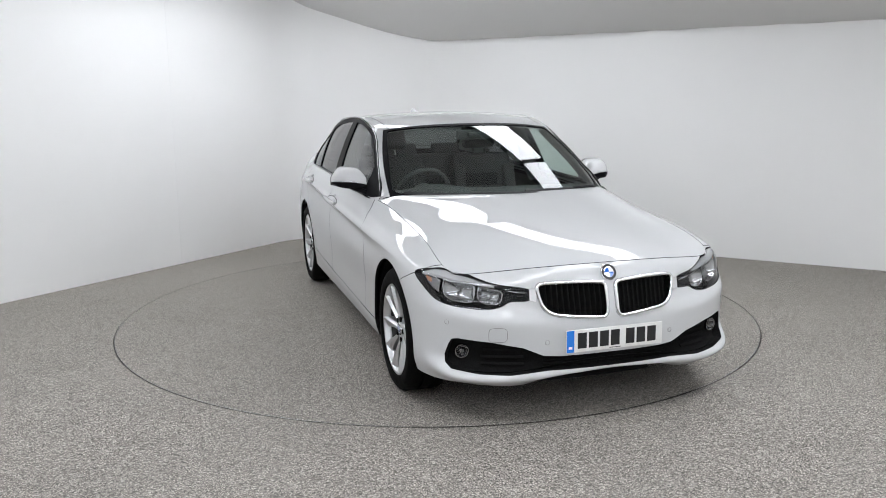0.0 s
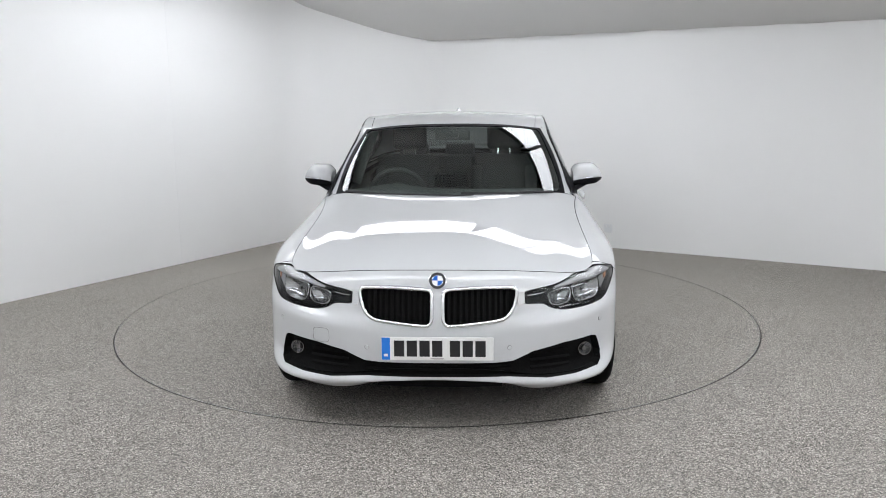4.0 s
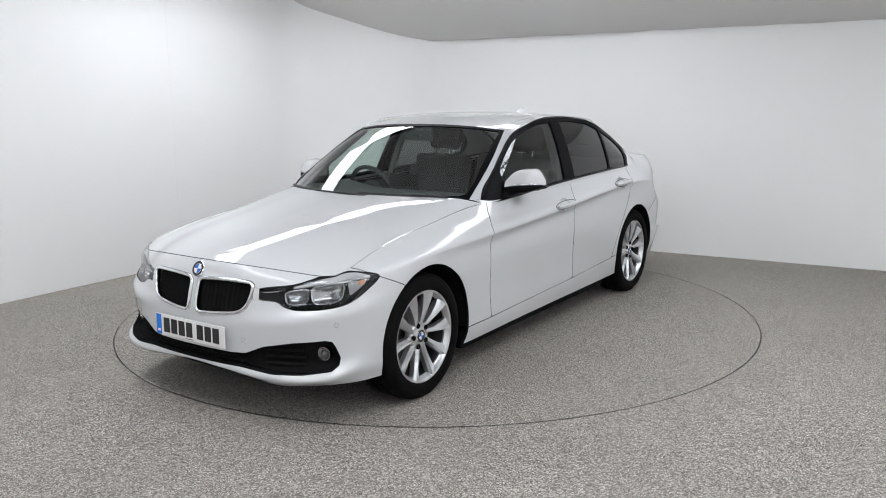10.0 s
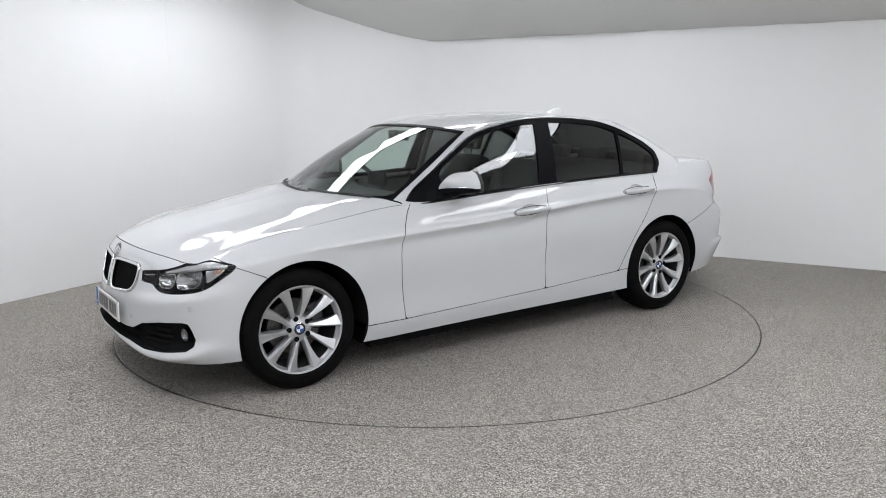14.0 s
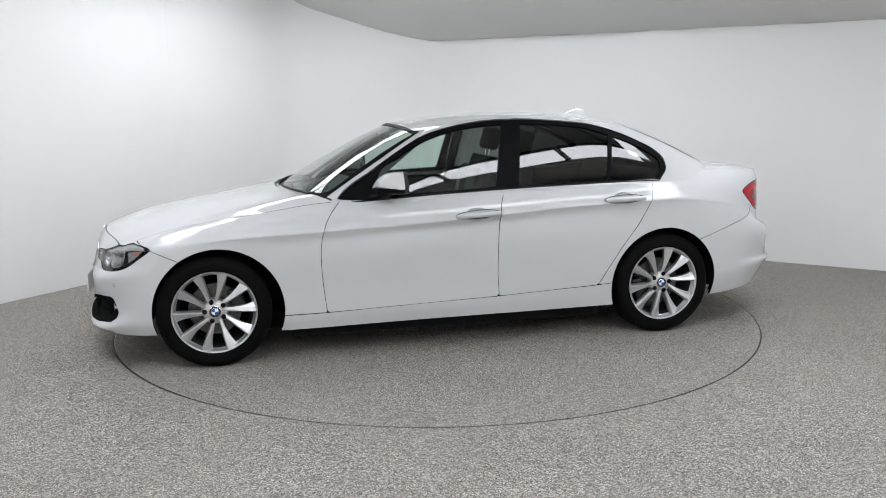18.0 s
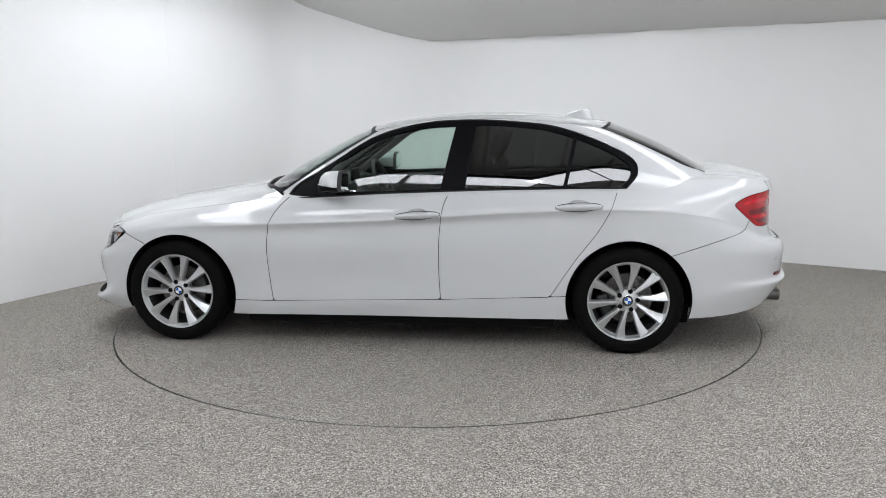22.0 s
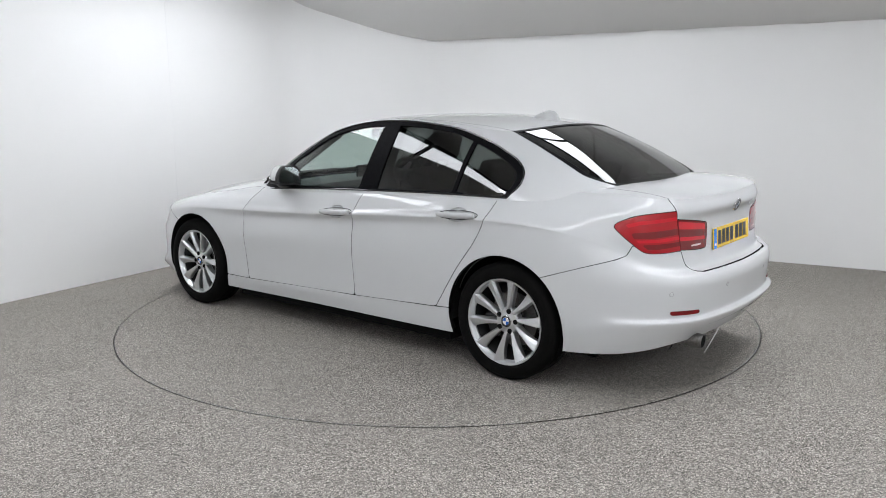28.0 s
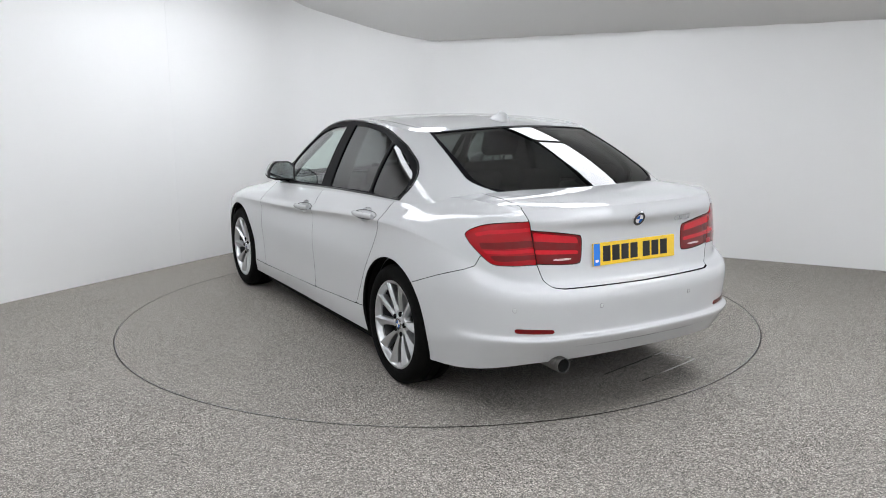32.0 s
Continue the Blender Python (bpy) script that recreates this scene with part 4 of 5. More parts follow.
for m, flip in ((KEEP, False), (FLIP, True)):
    f = (lambda s: s.mirrored()) if flip else (lambda s: s)
    f(wing).build("front_wing", PAINT, car, "pearl white front wing")
    f(corner).build("wing_corner", PAINT, car, "pearl white corner below the windscreen pillar", 0)
    f(sill).build("sill", PAINT, car, "pearl white side sill")
    body_side = f(quarter.join(side_house).join(rail).join(deck_sides))
    body_side.build("body_side", PAINT, car, "pearl white rear quarter and pillars")
    d1 = f(front_door).build("front_door", PAINT, car, "closed pearl white front door")
    d2 = f(rear_door).build("rear_door", PAINT, car, "closed pearl white rear door")
    for d, h in ((d1, HANDLES[0]), (d2, HANDLES[1])):
        door_handle(d, *h, m)
    f(frames.inside(AHEAD, XZ, 0.0)).build("window_frame", TRIM, d1, "gloss black window surround", 0.02)
    f(frames.outside(AHEAD, XZ, 0.0)).build("window_frame", TRIM, d2, "gloss black window surround", 0.02)
    f(panes["front"]).build("pane", SIDEGLASS, d1, "lightly green side glass", 0)
    f(panes["rear"]).build("pane", PRIVACY, d2, "dark privacy glass", 0)
    f(panes["quarter"]).build("pane", PRIVACY, d2, "dark privacy glass", 0)
    part("window_moulding", tube_bm([m @ p for p in mould], 0.0055, 8, True), GLOSS, d1, "gloss black moulding round the windows", True)
    mirror_unit(d1, m)

# windscreen and rear window with black borders
SCREEN_IN = [(-1, .035), (3.2, .035), (3.5, .075), (3.58, .2), (3.58, .93), (3.4, .965), (-1, .965)]
screen = HOUSE.cut(lambda V: -0.02 - pillar_front(V))
screen.outside(SCREEN_IN, GT, 0.0).both().build("screen_surround", TRIM, car, "black windscreen surround", 0.01)
screen.inside(SCREEN_IN, GT, 0.0).both().shifted(-0.003).build("windscreen", GLASS, car, "clear curved windscreen", 0)
REAR_IN = [(16, .05), (12.9, .05), (12.45, .09), (12.22, .2), (12.16, .96), (12.3, .975), (16, .975)]
back = HOUSE.cut(lambda V: -0.02 - pillar_rear(V))
back.outside(REAR_IN, GT, 0.0).both().build("rear_screen_surround", TRIM, car, "black rear screen surround", 0.01)
back.inside(REAR_IN, GT, 0.0).both().shifted(-0.003).build("rear_screen", PRIVACY, car, "dark tinted rear screen", 0)

# black inner shell that shows in the shut lines
inner = arched.cut(disc_cut(ARCH_F, ARCH_RAD + 0.02)).cut(disc_cut(ARCH_R, ARCH_RAD + 0.02)).shifted(-0.055)
inner.both().build("inner_shell", LINER, car, "black inner body shell", 0)
for a, b in (((-1.80, -0.56, 0.128), (1.70, 0.56, 0.225)), ((-0.98, 0.561, 0.132), (0.96, 0.79, 0.225)), ((-0.98, -0.79, 0.132), (0.96, -0.561, 0.225))):
    part("underbody_tray", box_bm(a, b), LINER, car, "black underbody tray")
for c in (ARCH_F, ARCH_R):
    for s in (1, -1):
        bm = bmesh.new()
        rows = []
        for k in range(33):
            a = math.pi * (-0.04 + 1.08 * k / 32)
            rows.append([bm.verts.new((c[0] + 0.375 * math.cos(a), s * y, c[1] + 0.375 * math.sin(a))) for y in (0.50, 0.845)])
        for a, b in zip(rows, rows[1:]):
            bm.faces.new((a[0], a[1], b[1], b[0]))
        bm.faces.new([r[0] for r in rows])
        part("wheel_arch_liner", bm, LINER, car, "black wheel arch liner", True)


# ---------------------------------------------------------------- wheels, lamps, grilles
def roundel(name, centre, normal, radius, parent, label="round enamel badge"):
    """Badge with a dark ring and four plain quarters in blue and white."""
    n = Vector(normal).normalized()
    up = (Vector((0, 0, 1)) - n * n.z).normalized()
    sx = up.cross(n)
    V, F, mats = [], [], []

    def ring(r0, r1, h0, h1, mat, a0=0.0, a1=2 * math.pi, seg=32):
        k0 = len(V)
        for k in range(seg + 1):
            a = a0 + (a1 - a0) * k / seg
            d = sx * math.cos(a) + up * math.sin(a)
            V.append(tuple(Vector(centre) + d * r0 + n * h0))
            V.append(tuple(Vector(centre) + d * r1 + n * h1))
        for k in range(seg):
            F.append([k0 + 2 * k, k0 + 2 * k + 1, k0 + 2 * k + 3, k0 + 2 * k + 2])
            mats.append(mat)

    ring(radius, radius * 1.04, 0.004, 0.0, 0)
    ring(radius * 0.95, radius, 0.005, 0.004, 0)
    ring(radius * 0.64, radius * 0.95, 0.0052, 0.005, 1)
    ring(radius * 0.60, radius * 0.64, 0.0058, 0.0052, 0)
    for q in range(4):
        ring(0.0, radius * 0.60, 0.0062, 0.0058, 2 + q % 2, q * math.pi / 2, (q + 1) * math.pi / 2, 8)
    me = bpy.data.meshes.new(name)
    me.from_pydata(V, [], F)
    for m in (CHROME, INK, WHITE, BLUE):
        me.materials.append(m)
    me.polygons.foreach_set("material_index", mats)
    me.update()
    ob = new(name, me)
    ob.parent = parent
    return tagged(ob, label)


def spoke_bm(a0, m):
    """A twisted blade: a ridge near one edge, a broad face that falls away from it and a steep flank."""
    bm = bmesh.new()
    rows = []
    # radius, ridge offset, width of the broad face, height of the ridge, fall of the face
    for r, y, w, top, fall in ((0.046, 0.006, 0.012, 0.070, 0.001), (0.075, 0.004, 0.016, 0.076, 0.004), (0.110, 0.001, 0.021, 0.083, 0.008), (0.145, -0.002, 0.028, 0.090, 0.012),
                               (0.178, -0.004, 0.037, 0.096, 0.017), (0.205, -0.005, 0.047, 0.100, 0.021), (0.224, -0.006, 0.056, 0.102, 0.024), (0.233, -0.006, 0.052, 0.102, 0.022)):
        row = []
        for py, h in ((y + w, top - fall), (y + 0.55 * w, top - fall * 0.42), (y + 0.0015, top), (y - 0.0015, top - 0.0008), (y - 0.0095, top - 0.016), (y - 0.008, top - 0.046), (y + w * 0.9, top - 0.050)):
            row.append(bm.verts.new(m @ (Matrix.Rotation(a0, 4, "Z") @ Vector((r, py, h)))))
        rows.append(row)
    for a, b in zip(rows, rows[1:]):
        for k in range(7):
            bm.faces.new((a[k], a[(k + 1) % 7], b[(k + 1) % 7], b[k]))
    bm.faces.new(rows[0])
    bm.faces.new(rows[-1][::-1])
    return bm


def wheel(x, side, turn):
    c = Vector((x, side * 0.758, 0.325))
    m = Matrix.Translation(c) @ Matrix.Rotation(-side * math.pi / 2, 4, "X") @ Matrix.Rotation(turn, 4, "Z")
    rim = part("wheel", lathe_bm([(0.2415, 0.093), (0.2415, 0.099), (0.238, 0.103), (0.2295, 0.101), (0.2250, 0.094), (0.2225, 0.080), (0.2165, 0.074), (0.2155, 0.060), (0.225, 0.060)], 72, m, True), ALLOY, car,
               "silver ten-spoke alloy wheel", True)
    part("tyre", lathe_bm([(0.236, -0.094), (0.246, -0.108), (0.272, -0.1125), (0.298, -0.109), (0.315, -0.097), (0.3235, -0.08), (0.325, -0.05), (0.325, -0.036), (0.318, -0.034), (0.318, -0.026), (0.325, -0.024), (0.325, 0.024), (0.318, 0.026), (0.318, 0.034), (0.325, 0.036),
                           (0.325, 0.05), (0.3235, 0.08), (0.315, 0.097), (0.2985, 0.1085), (0.296, 0.1105), (0.272, 0.1125), (0.254, 0.1115), (0.246, 0.109), (0.236, 0.096)], 96, m, True), RUBBER, rim, "black low-profile road tyre", True)
    # silver barrel coloured dark: the shade between the spokes is painted in
    part("barrel", lathe_bm([(0.2155, 0.066), (0.211, 0.05), (0.205, 0.0), (0.203, -0.085), (0.236, -0.096), (0.238, -0.090), (0.209, -0.08), (0.212, 0.0), (0.225, 0.06)], 72, m, True), DARKSHADEDMETAL, rim, "silver wheel barrel with the shade behind the spokes in its dark colour", True)
    for k in range(10):
        part("spoke", spoke_bm(2 * math.pi * k / 10, m), ALLOY, rim, "", False)
    part("hub", lathe_bm([(0.0, 0.074), (0.040, 0.074), (0.043, 0.072), (0.066, 0.070), (0.074, 0.062), (0.078, 0.03), (0.0, 0.03)], 40, m), ALLOY, rim, "", True)
    for k in range(5):
        b = Matrix.Rotation(2 * math.pi * k / 5, 4, "Z") @ Matrix.Translation((0.0575, 0, 0))
        part("bolt", lathe_bm([(0.0, 0.0735), (0.0075, 0.0735), (0.008, 0.0765), (0.0130, 0.0768), (0.0142, 0.0745), (0.0142, 0.05), (0.0, 0.05)], 14, m @ b), LINER, rim, "dark wheel bolt", True)
    top = m @ Vector((0, 0, 0.0735))
    roundel("hub_cap", top, Vector((0, side, 0)), 0.033, rim, "round enamel hub cap")
    part("brake_disc", lathe_bm([(0.05, 0.0), (0.15, 0.0), (0.152, -0.003), (0.152, -0.022), (0.05, -0.022)], 48, m, True), STEEL, rim, "worn steel brake disc", True)
    part("hub_carrier", lathe_bm([(0.0, 0.02), (0.07, 0.02), (0.075, -0.06), (0.0, -0.06)], 32, m), DARKSHADEDMETAL, rim, "", True)
    cal = Matrix.Translation(c) @ Matrix.Rotation(-side * math.pi / 2, 4, "X") @ Matrix.Rotation(radians(200 if x > 0 else 20), 4, "Z")
    part("caliper", box_bm((0.095, -0.075, -0.05), (0.172, 0.075, 0.028), 0.02, 3, cal), DARKSHADEDMETAL, rim, "dark brake caliper", True)


for x, turn in ((1.405, 0.0), (-1.405, radians(40))):
    for side in (1, -1):
        wheel(x, side, turn)


def swept_ring(outline, where, radius, lift, flat=1.0, sides=8):
    pts = []
    for y, z in outline:
        p, n = where(y, z)
        pts.append(p + n * lift)
    return tube_bm(pts, radius, sides, True, flat)


def face_patch(sheet_fn, poly, axes, where_test, shift):
    return sheet_fn.cut(where_test).inside(poly, axes, 0.0).shifted(shift)


FRONT = S0.cut(lambda V: V[:, 3] - 5.9 * UMAX)
REAR = S0.cut(lambda V: 14.4 * UMAX - V[:, 3])

# kidney grilles
for s in (1, -1):
    back = FRONT.inside(kid, YZ, -0.004).shifted(-0.040)
    grille = (back if s > 0 else back.mirrored()).build("kidney_grille", LINER, car, "black slatted kidney grille in a chrome frame", 0)
    part("frame", swept_ring([(s * y, z) for y, z in kid], at_front, 0.0092, 0.003, 1.0, 10), CHROME, grille, "chrome frame", True)
    for k in range(11):
        y = 0.052 + 0.0265 * k
        zs = [q for q in np.linspace(0.50, 0.685, 60) if sdist(np.array([[y, q]]), kid)[0] < -0.004]
        if len(zs) < 3:
            continue
        pts = []
        for z in np.linspace(zs[0], zs[-1], 6):
            p, n = at_front(s * y, z)
            pts.append(p - n * 0.016)
        part("slat", tube_bm(pts, 0.0042, 6, False, 2.4), LINER, grille, "", True)

# lower intake with slats and fog lamps
back = FRONT.inside(scaled_u(INTAKE), UZ, -0.004).pushed(-0.045).both()
intake = back.build("lower_intake", LINER, car, "black lower air intake with horizontal slats", 0)
rim_sheet = FRONT.inside(scaled_u(INTAKE), UZ, 0.0)
wallsheet = rim_sheet.both()
# side walls of the opening
Vw, Nw = wallsheet.V[:, :3], wallsheet.normals()
Nw[:, 2] = 0
Nw /= np.maximum(np.linalg.norm(Nw, axis=1), 1e-6)[:, None]
edges = {}
for f in wallsheet.F:
    for a in range(len(f)):
        edges[(f[a], f[(a + 1) % len(f)])] = 1
verts, faces = [], []
for (i, j) in edges:
    if (j, i) not in edges:
        k = len(verts)
        verts += [Vw[i], Vw[j], Vw[j] - Nw[j] * 0.046, Vw[i] - Nw[i] * 0.046]
        faces.append([k, k + 1, k + 2, k + 3])
mesh_object("opening_edge", verts, faces, LINER, intake, "black edge of the opening")
for z in (0.300, 0.316, 0.332):
    pts = []
    for y in np.linspace(-0.34, 0.34, 21):
        p, n = at_front(y, z)
        n.z = 0
        pts.append(p - n.normalized() * 0.030)
    part("slat", tube_bm(pts, 0.0035, 6, False, 2.0), LINER, intake, "", True)
for s in (1, -1):
    for z, y0, y1 in ((0.300, 0.43, 0.62), (0.332, 0.43, 0.62), (0.364, 0.44, 0.61)):
        pts = []
        for y in np.linspace(y0, y1, 9):
            p, n = at_front(s * y, z)
            n.z = 0
            pts.append(p - n.normalized() * 0.030)
        part("slat", tube_bm(pts, 0.004, 6, False, 2.0), LINER, intake, "", True)
    p, n = at_front(s * 0.70, 0.352)
    ax = Vector((0.95, s * 0.22, 0.0)).normalized()
    m = Matrix.Translation(p - n * 0.030) @ ax.to_track_quat("Z", "Y").to_matrix().to_4x4()
    fog = part("fog_lamp", lathe_bm([(0.0, -0.02), (0.014, -0.016), (0.024, -0.004), (0.030, 0.008), (0.032, 0.008), (0.033, -0.02)], 32, m), DIMCHROME, car, "round chrome fog lamp in a black recess", True)
    part("bulb_shield", lathe_bm([(0.0, 0.004), (0.011, 0.003), (0.012, -0.012), (0.0, -0.012)], 16, m), DIMCHROME, fog, "", True)
    part("lens", lathe_bm([(0.0, 0.012), (0.017, 0.0115), (0.030, 0.0085)], 32, m), LENS, fog, "clear lens", True)


def on_lamp(u, z):
    return on_skin((0, 6.5), (3, 2), (u, z))


# headlamps
for s, f, m in ((1, lambda q: q, KEEP), (-1, lambda q: q.mirrored(), FLIP)):
    lens_half = FRONT.inside(scaled_u(hl), UZ, 0.001)
    lamp = f(lens_half.shifted(-0.060)).build("headlamp", TRIM, car, "headlamp with twin chrome bowls behind a clear lens", 0)
    f(lens_half.shifted(-0.003)).build("lens", LENS, lamp, "clear outer lens", 0)
    V, N, edges, verts, faces = lens_half.V[:, :3], lens_half.normals(), {}, [], []
    for q in lens_half.F:
        for a in range(len(q)):
            edges[(q[a], q[(a + 1) % len(q)])] = 1
    for (i, j) in edges:
        if (j, i) not in edges:
            k = len(verts)
            verts += [V[i] - N[i] * 0.001, V[j] - N[j] * 0.001, V[j] - N[j] * 0.062, V[i] - N[i] * 0.062]
            faces.append([k, k + 1, k + 2, k + 3])
    if s < 0:
        verts = [v * np.array([1, -1, 1]) for v in verts]
    mesh_object("housing", verts, faces, PLASTIC, lamp, "black housing")
    f(lens_half.cut(lambda V: V[:, 3] - 2.68 * UMAX).shifted(-0.010)).build("inner_bezel", TRIM, lamp, "black inner bezel", 0)
    # upper light strip
    pts = []
    for u, z in ((2.95, 0.659), (3.35, 0.673), (3.8, 0.691), (4.2, 0.697), (4.62, 0.712), (5.0, 0.717), (5.35, 0.705)):
        p, n = on_lamp(u, z)
        pts.append(m @ (p - n * 0.012))
    part("light_strip", tube_bm(pts, [0.003, 0.0055, 0.008, 0.0105, 0.0122, 0.011, 0.004], 8, False, 2.0), SMOKE, lamp, "pale grey daytime light strip", True)
    for pod in ([(3.52, .662), (3.9, .676), (4.40, .692), (4.52, .676), (4.50, .632), (4.34, .604), (4.0, .592), (3.62, .590), (3.50, .610)], [(2.72, .632), (3.0, .648), (3.32, .656), (3.40, .640), (3.38, .604), (3.22, .586), (2.95, .582), (2.78, .592)]):
        ring = smooth_poly(pod, 4)
        mid = ring.mean(0)
        bm = bmesh.new()
        rows = []
        for k, deep in ((1.0, 0.012), (0.97, 0.013), (0.90, 0.022), (0.72, 0.036), (0.45, 0.046), (0.16, 0.050)):
            row = []
            for u, z in ring:
                p, n = on_lamp(mid[0] + (u - mid[0]) * k, mid[1] + (z - mid[1]) * k)
                row.append(bm.verts.new(m @ (p - n * deep)))
            rows.append(row)
        for a, b in zip(rows, rows[1:]):
            for k in range(len(ring)):
                bm.faces.new((a[k], a[(k + 1) % len(ring)], b[(k + 1) % len(ring)], b[k]))
        bowl = part("reflector_bowl", bm, BOWL, lamp, "chrome reflector bowl", True)
        pts = []
        for u, z in ring:
            p, n = on_lamp(u, z)
            pts.append(m @ (p - n * 0.012))
        part("bowl_rim", tube_bm(pts, 0.0015, 6, True), SATIN, lamp, "", True)
        p, n = on_lamp(mid[0], mid[1])
        mm = m @ Matrix.Translation(p - n * 0.036) @ n.to_track_quat("Z", "Y").to_matrix().to_4x4()
        part("bulb", lathe_bm([(0.0, 0.010), (0.006, 0.008), (0.009, 0.0), (0.009, -0.014), (0.0, -0.014)], 16, mm), SATIN, lamp, "", True)
    f(FRONT.inside(scaled_u([(4.66, .688), (5.02, .702), (5.30, .700), (5.16, .668), (4.92, .640), (4.70, .622)]), UZ, 0.0).shifted(-0.022)).build("side_reflector", DIMCHROME, lamp, "silver side reflector", 0.004)
    f(FRONT.inside(scaled_u([(5.02, .692), (5.26, .699), (5.15, .674), (4.99, .666)]), UZ, 0.0).shifted(-0.019)).build("amber_marker", AMBER, lamp, "small amber marker", 0.004)
    pts = []
    for u, z in ((2.12, 0.632), (2.3, 0.634), (2.55, 0.640)):
        p, n = on_lamp(u, z)
        pts.append(m @ (p - n * 0.002))
    part("trim_line", tube_bm(pts, 0.0022, 6), SATIN, lamp, "thin silver line", True)
    # chrome link from the lamp to the grille
    link_poly = [(1.83, .649), (2.03, .652), (2.03, .598), (1.86, .590)]
    f(FRONT.inside(scaled_u(link_poly), UZ, 0.001).shifted(0.004)).build("grille_link", CHROME, lamp, "chrome link to the grille", 0.006)

roundel("front_badge", at_front(0.0, 0.706)[0] + at_front(0.0, 0.706)[1] * 0.002, at_front(0.0, 0.706)[1], 0.040, car)


def plate(name, centre, normal, w, h, mat, label):
    """Number plate with plain bars for its characters."""
    n = Vector(normal).normalized()
    up = (Vector((0, 0, 1)) - n * n.z).normalized()
    sx = up.cross(n)
    m = Matrix.Translation(centre) @ Matrix((sx, up, n)).transposed().to_4x4()
    ob = part(name, box_bm((-w / 2, -h / 2, -0.004), (w / 2, h / 2, 0.004), 0.003, 2, m), mat, car, label)
    part("blue_band", box_bm((-w / 2 + 0.002, -h / 2 + 0.002, 0.0035), (-w / 2 + 0.040, h / 2 - 0.002, 0.0048), 0, 2, m), PLATEB, ob, "blue band")
    part("mark", box_bm((-w / 2 + 0.012, -h / 2 + 0.018, 0.0048), (-w / 2 + 0.030, -h / 2 + 0.030, 0.0053), 0, 2, m), WHITE, ob)
    x = -w / 2 + 0.058
    for k in range(7):
        if k == 4:
            x += 0.022
        part("character_bar", box_bm((x, -0.036, 0.0035), (x + 0.046, 0.038, 0.0048), 0.0, 2, m), INK, ob)
        x += 0.0572
    part("maker_bar", box_bm((-0.03, -h / 2 + 0.006, 0.0035), (0.03, -h / 2 + 0.009, 0.0046), 0, 2, m), INK, ob)
    return ob


plate("front_number_plate", Vector((2.178, 0, 0.4125)), (1, 0, 0.02), 0.505, 0.107, PLATEW, "white number plate with plain black bars")
plate("rear_number_plate", Vector((-2.3035, 0, 0.788)), (-1, 0, 0.06), 0.520, 0.109, PLATEY, "yellow number plate with plain black bars")
roundel("rear_badge", at_rear(0.0, 0.944)[0] + at_rear(0.0, 0.944)[1] * 0.002, at_rear(0.0, 0.944)[1], 0.036, car)
x = 0.0
for k, w in enumerate((0.024, 0.014, 0.024, 0.022)):
    p, n = at_rear(-0.262 - x - w / 2, 0.925)
    part("model_badge_bar", box_bm((p.x - 0.005, p.y - w / 2, p.z - 0.014), (p.x + 0.001, p.y + w / 2, p.z + 0.014), 0.002), SATIN, car, "plain silver badge bar")
    x += w + 0.008

# tail lamps
OUT_DARK = [(15.40, .862), (15.9, .868), (16.64, .876), (17.2, .876), (17.2, .846), (16.7, .846), (16.0, .836), (15.46, .834)]
OUT_DARK2 = [(15.66, .806), (16.1, .806), (16.72, .810), (17.2, .812), (17.2, .790), (16.74, .788), (16.1, .780), (15.82, .782)]
OUT_BAR = [(15.25, .903), (15.6, .920), (16.62, .935), (17.2, .938), (17.2, .920), (16.64, .917), (15.6, .902), (15.32, .888)]
OUT_BAR2 = [(15.50, .828), (16.1, .830), (16.7, .838), (17.2, .840), (17.2, .824), (16.7, .820), (16.1, .814), (15.58, .814)]
IN_BANDS = [[(.560, .912), (.345, .880), (.336, .850), (.555, .872)], [(.552, .832), (.338, .818), (.338, .800), (.549, .812)]]
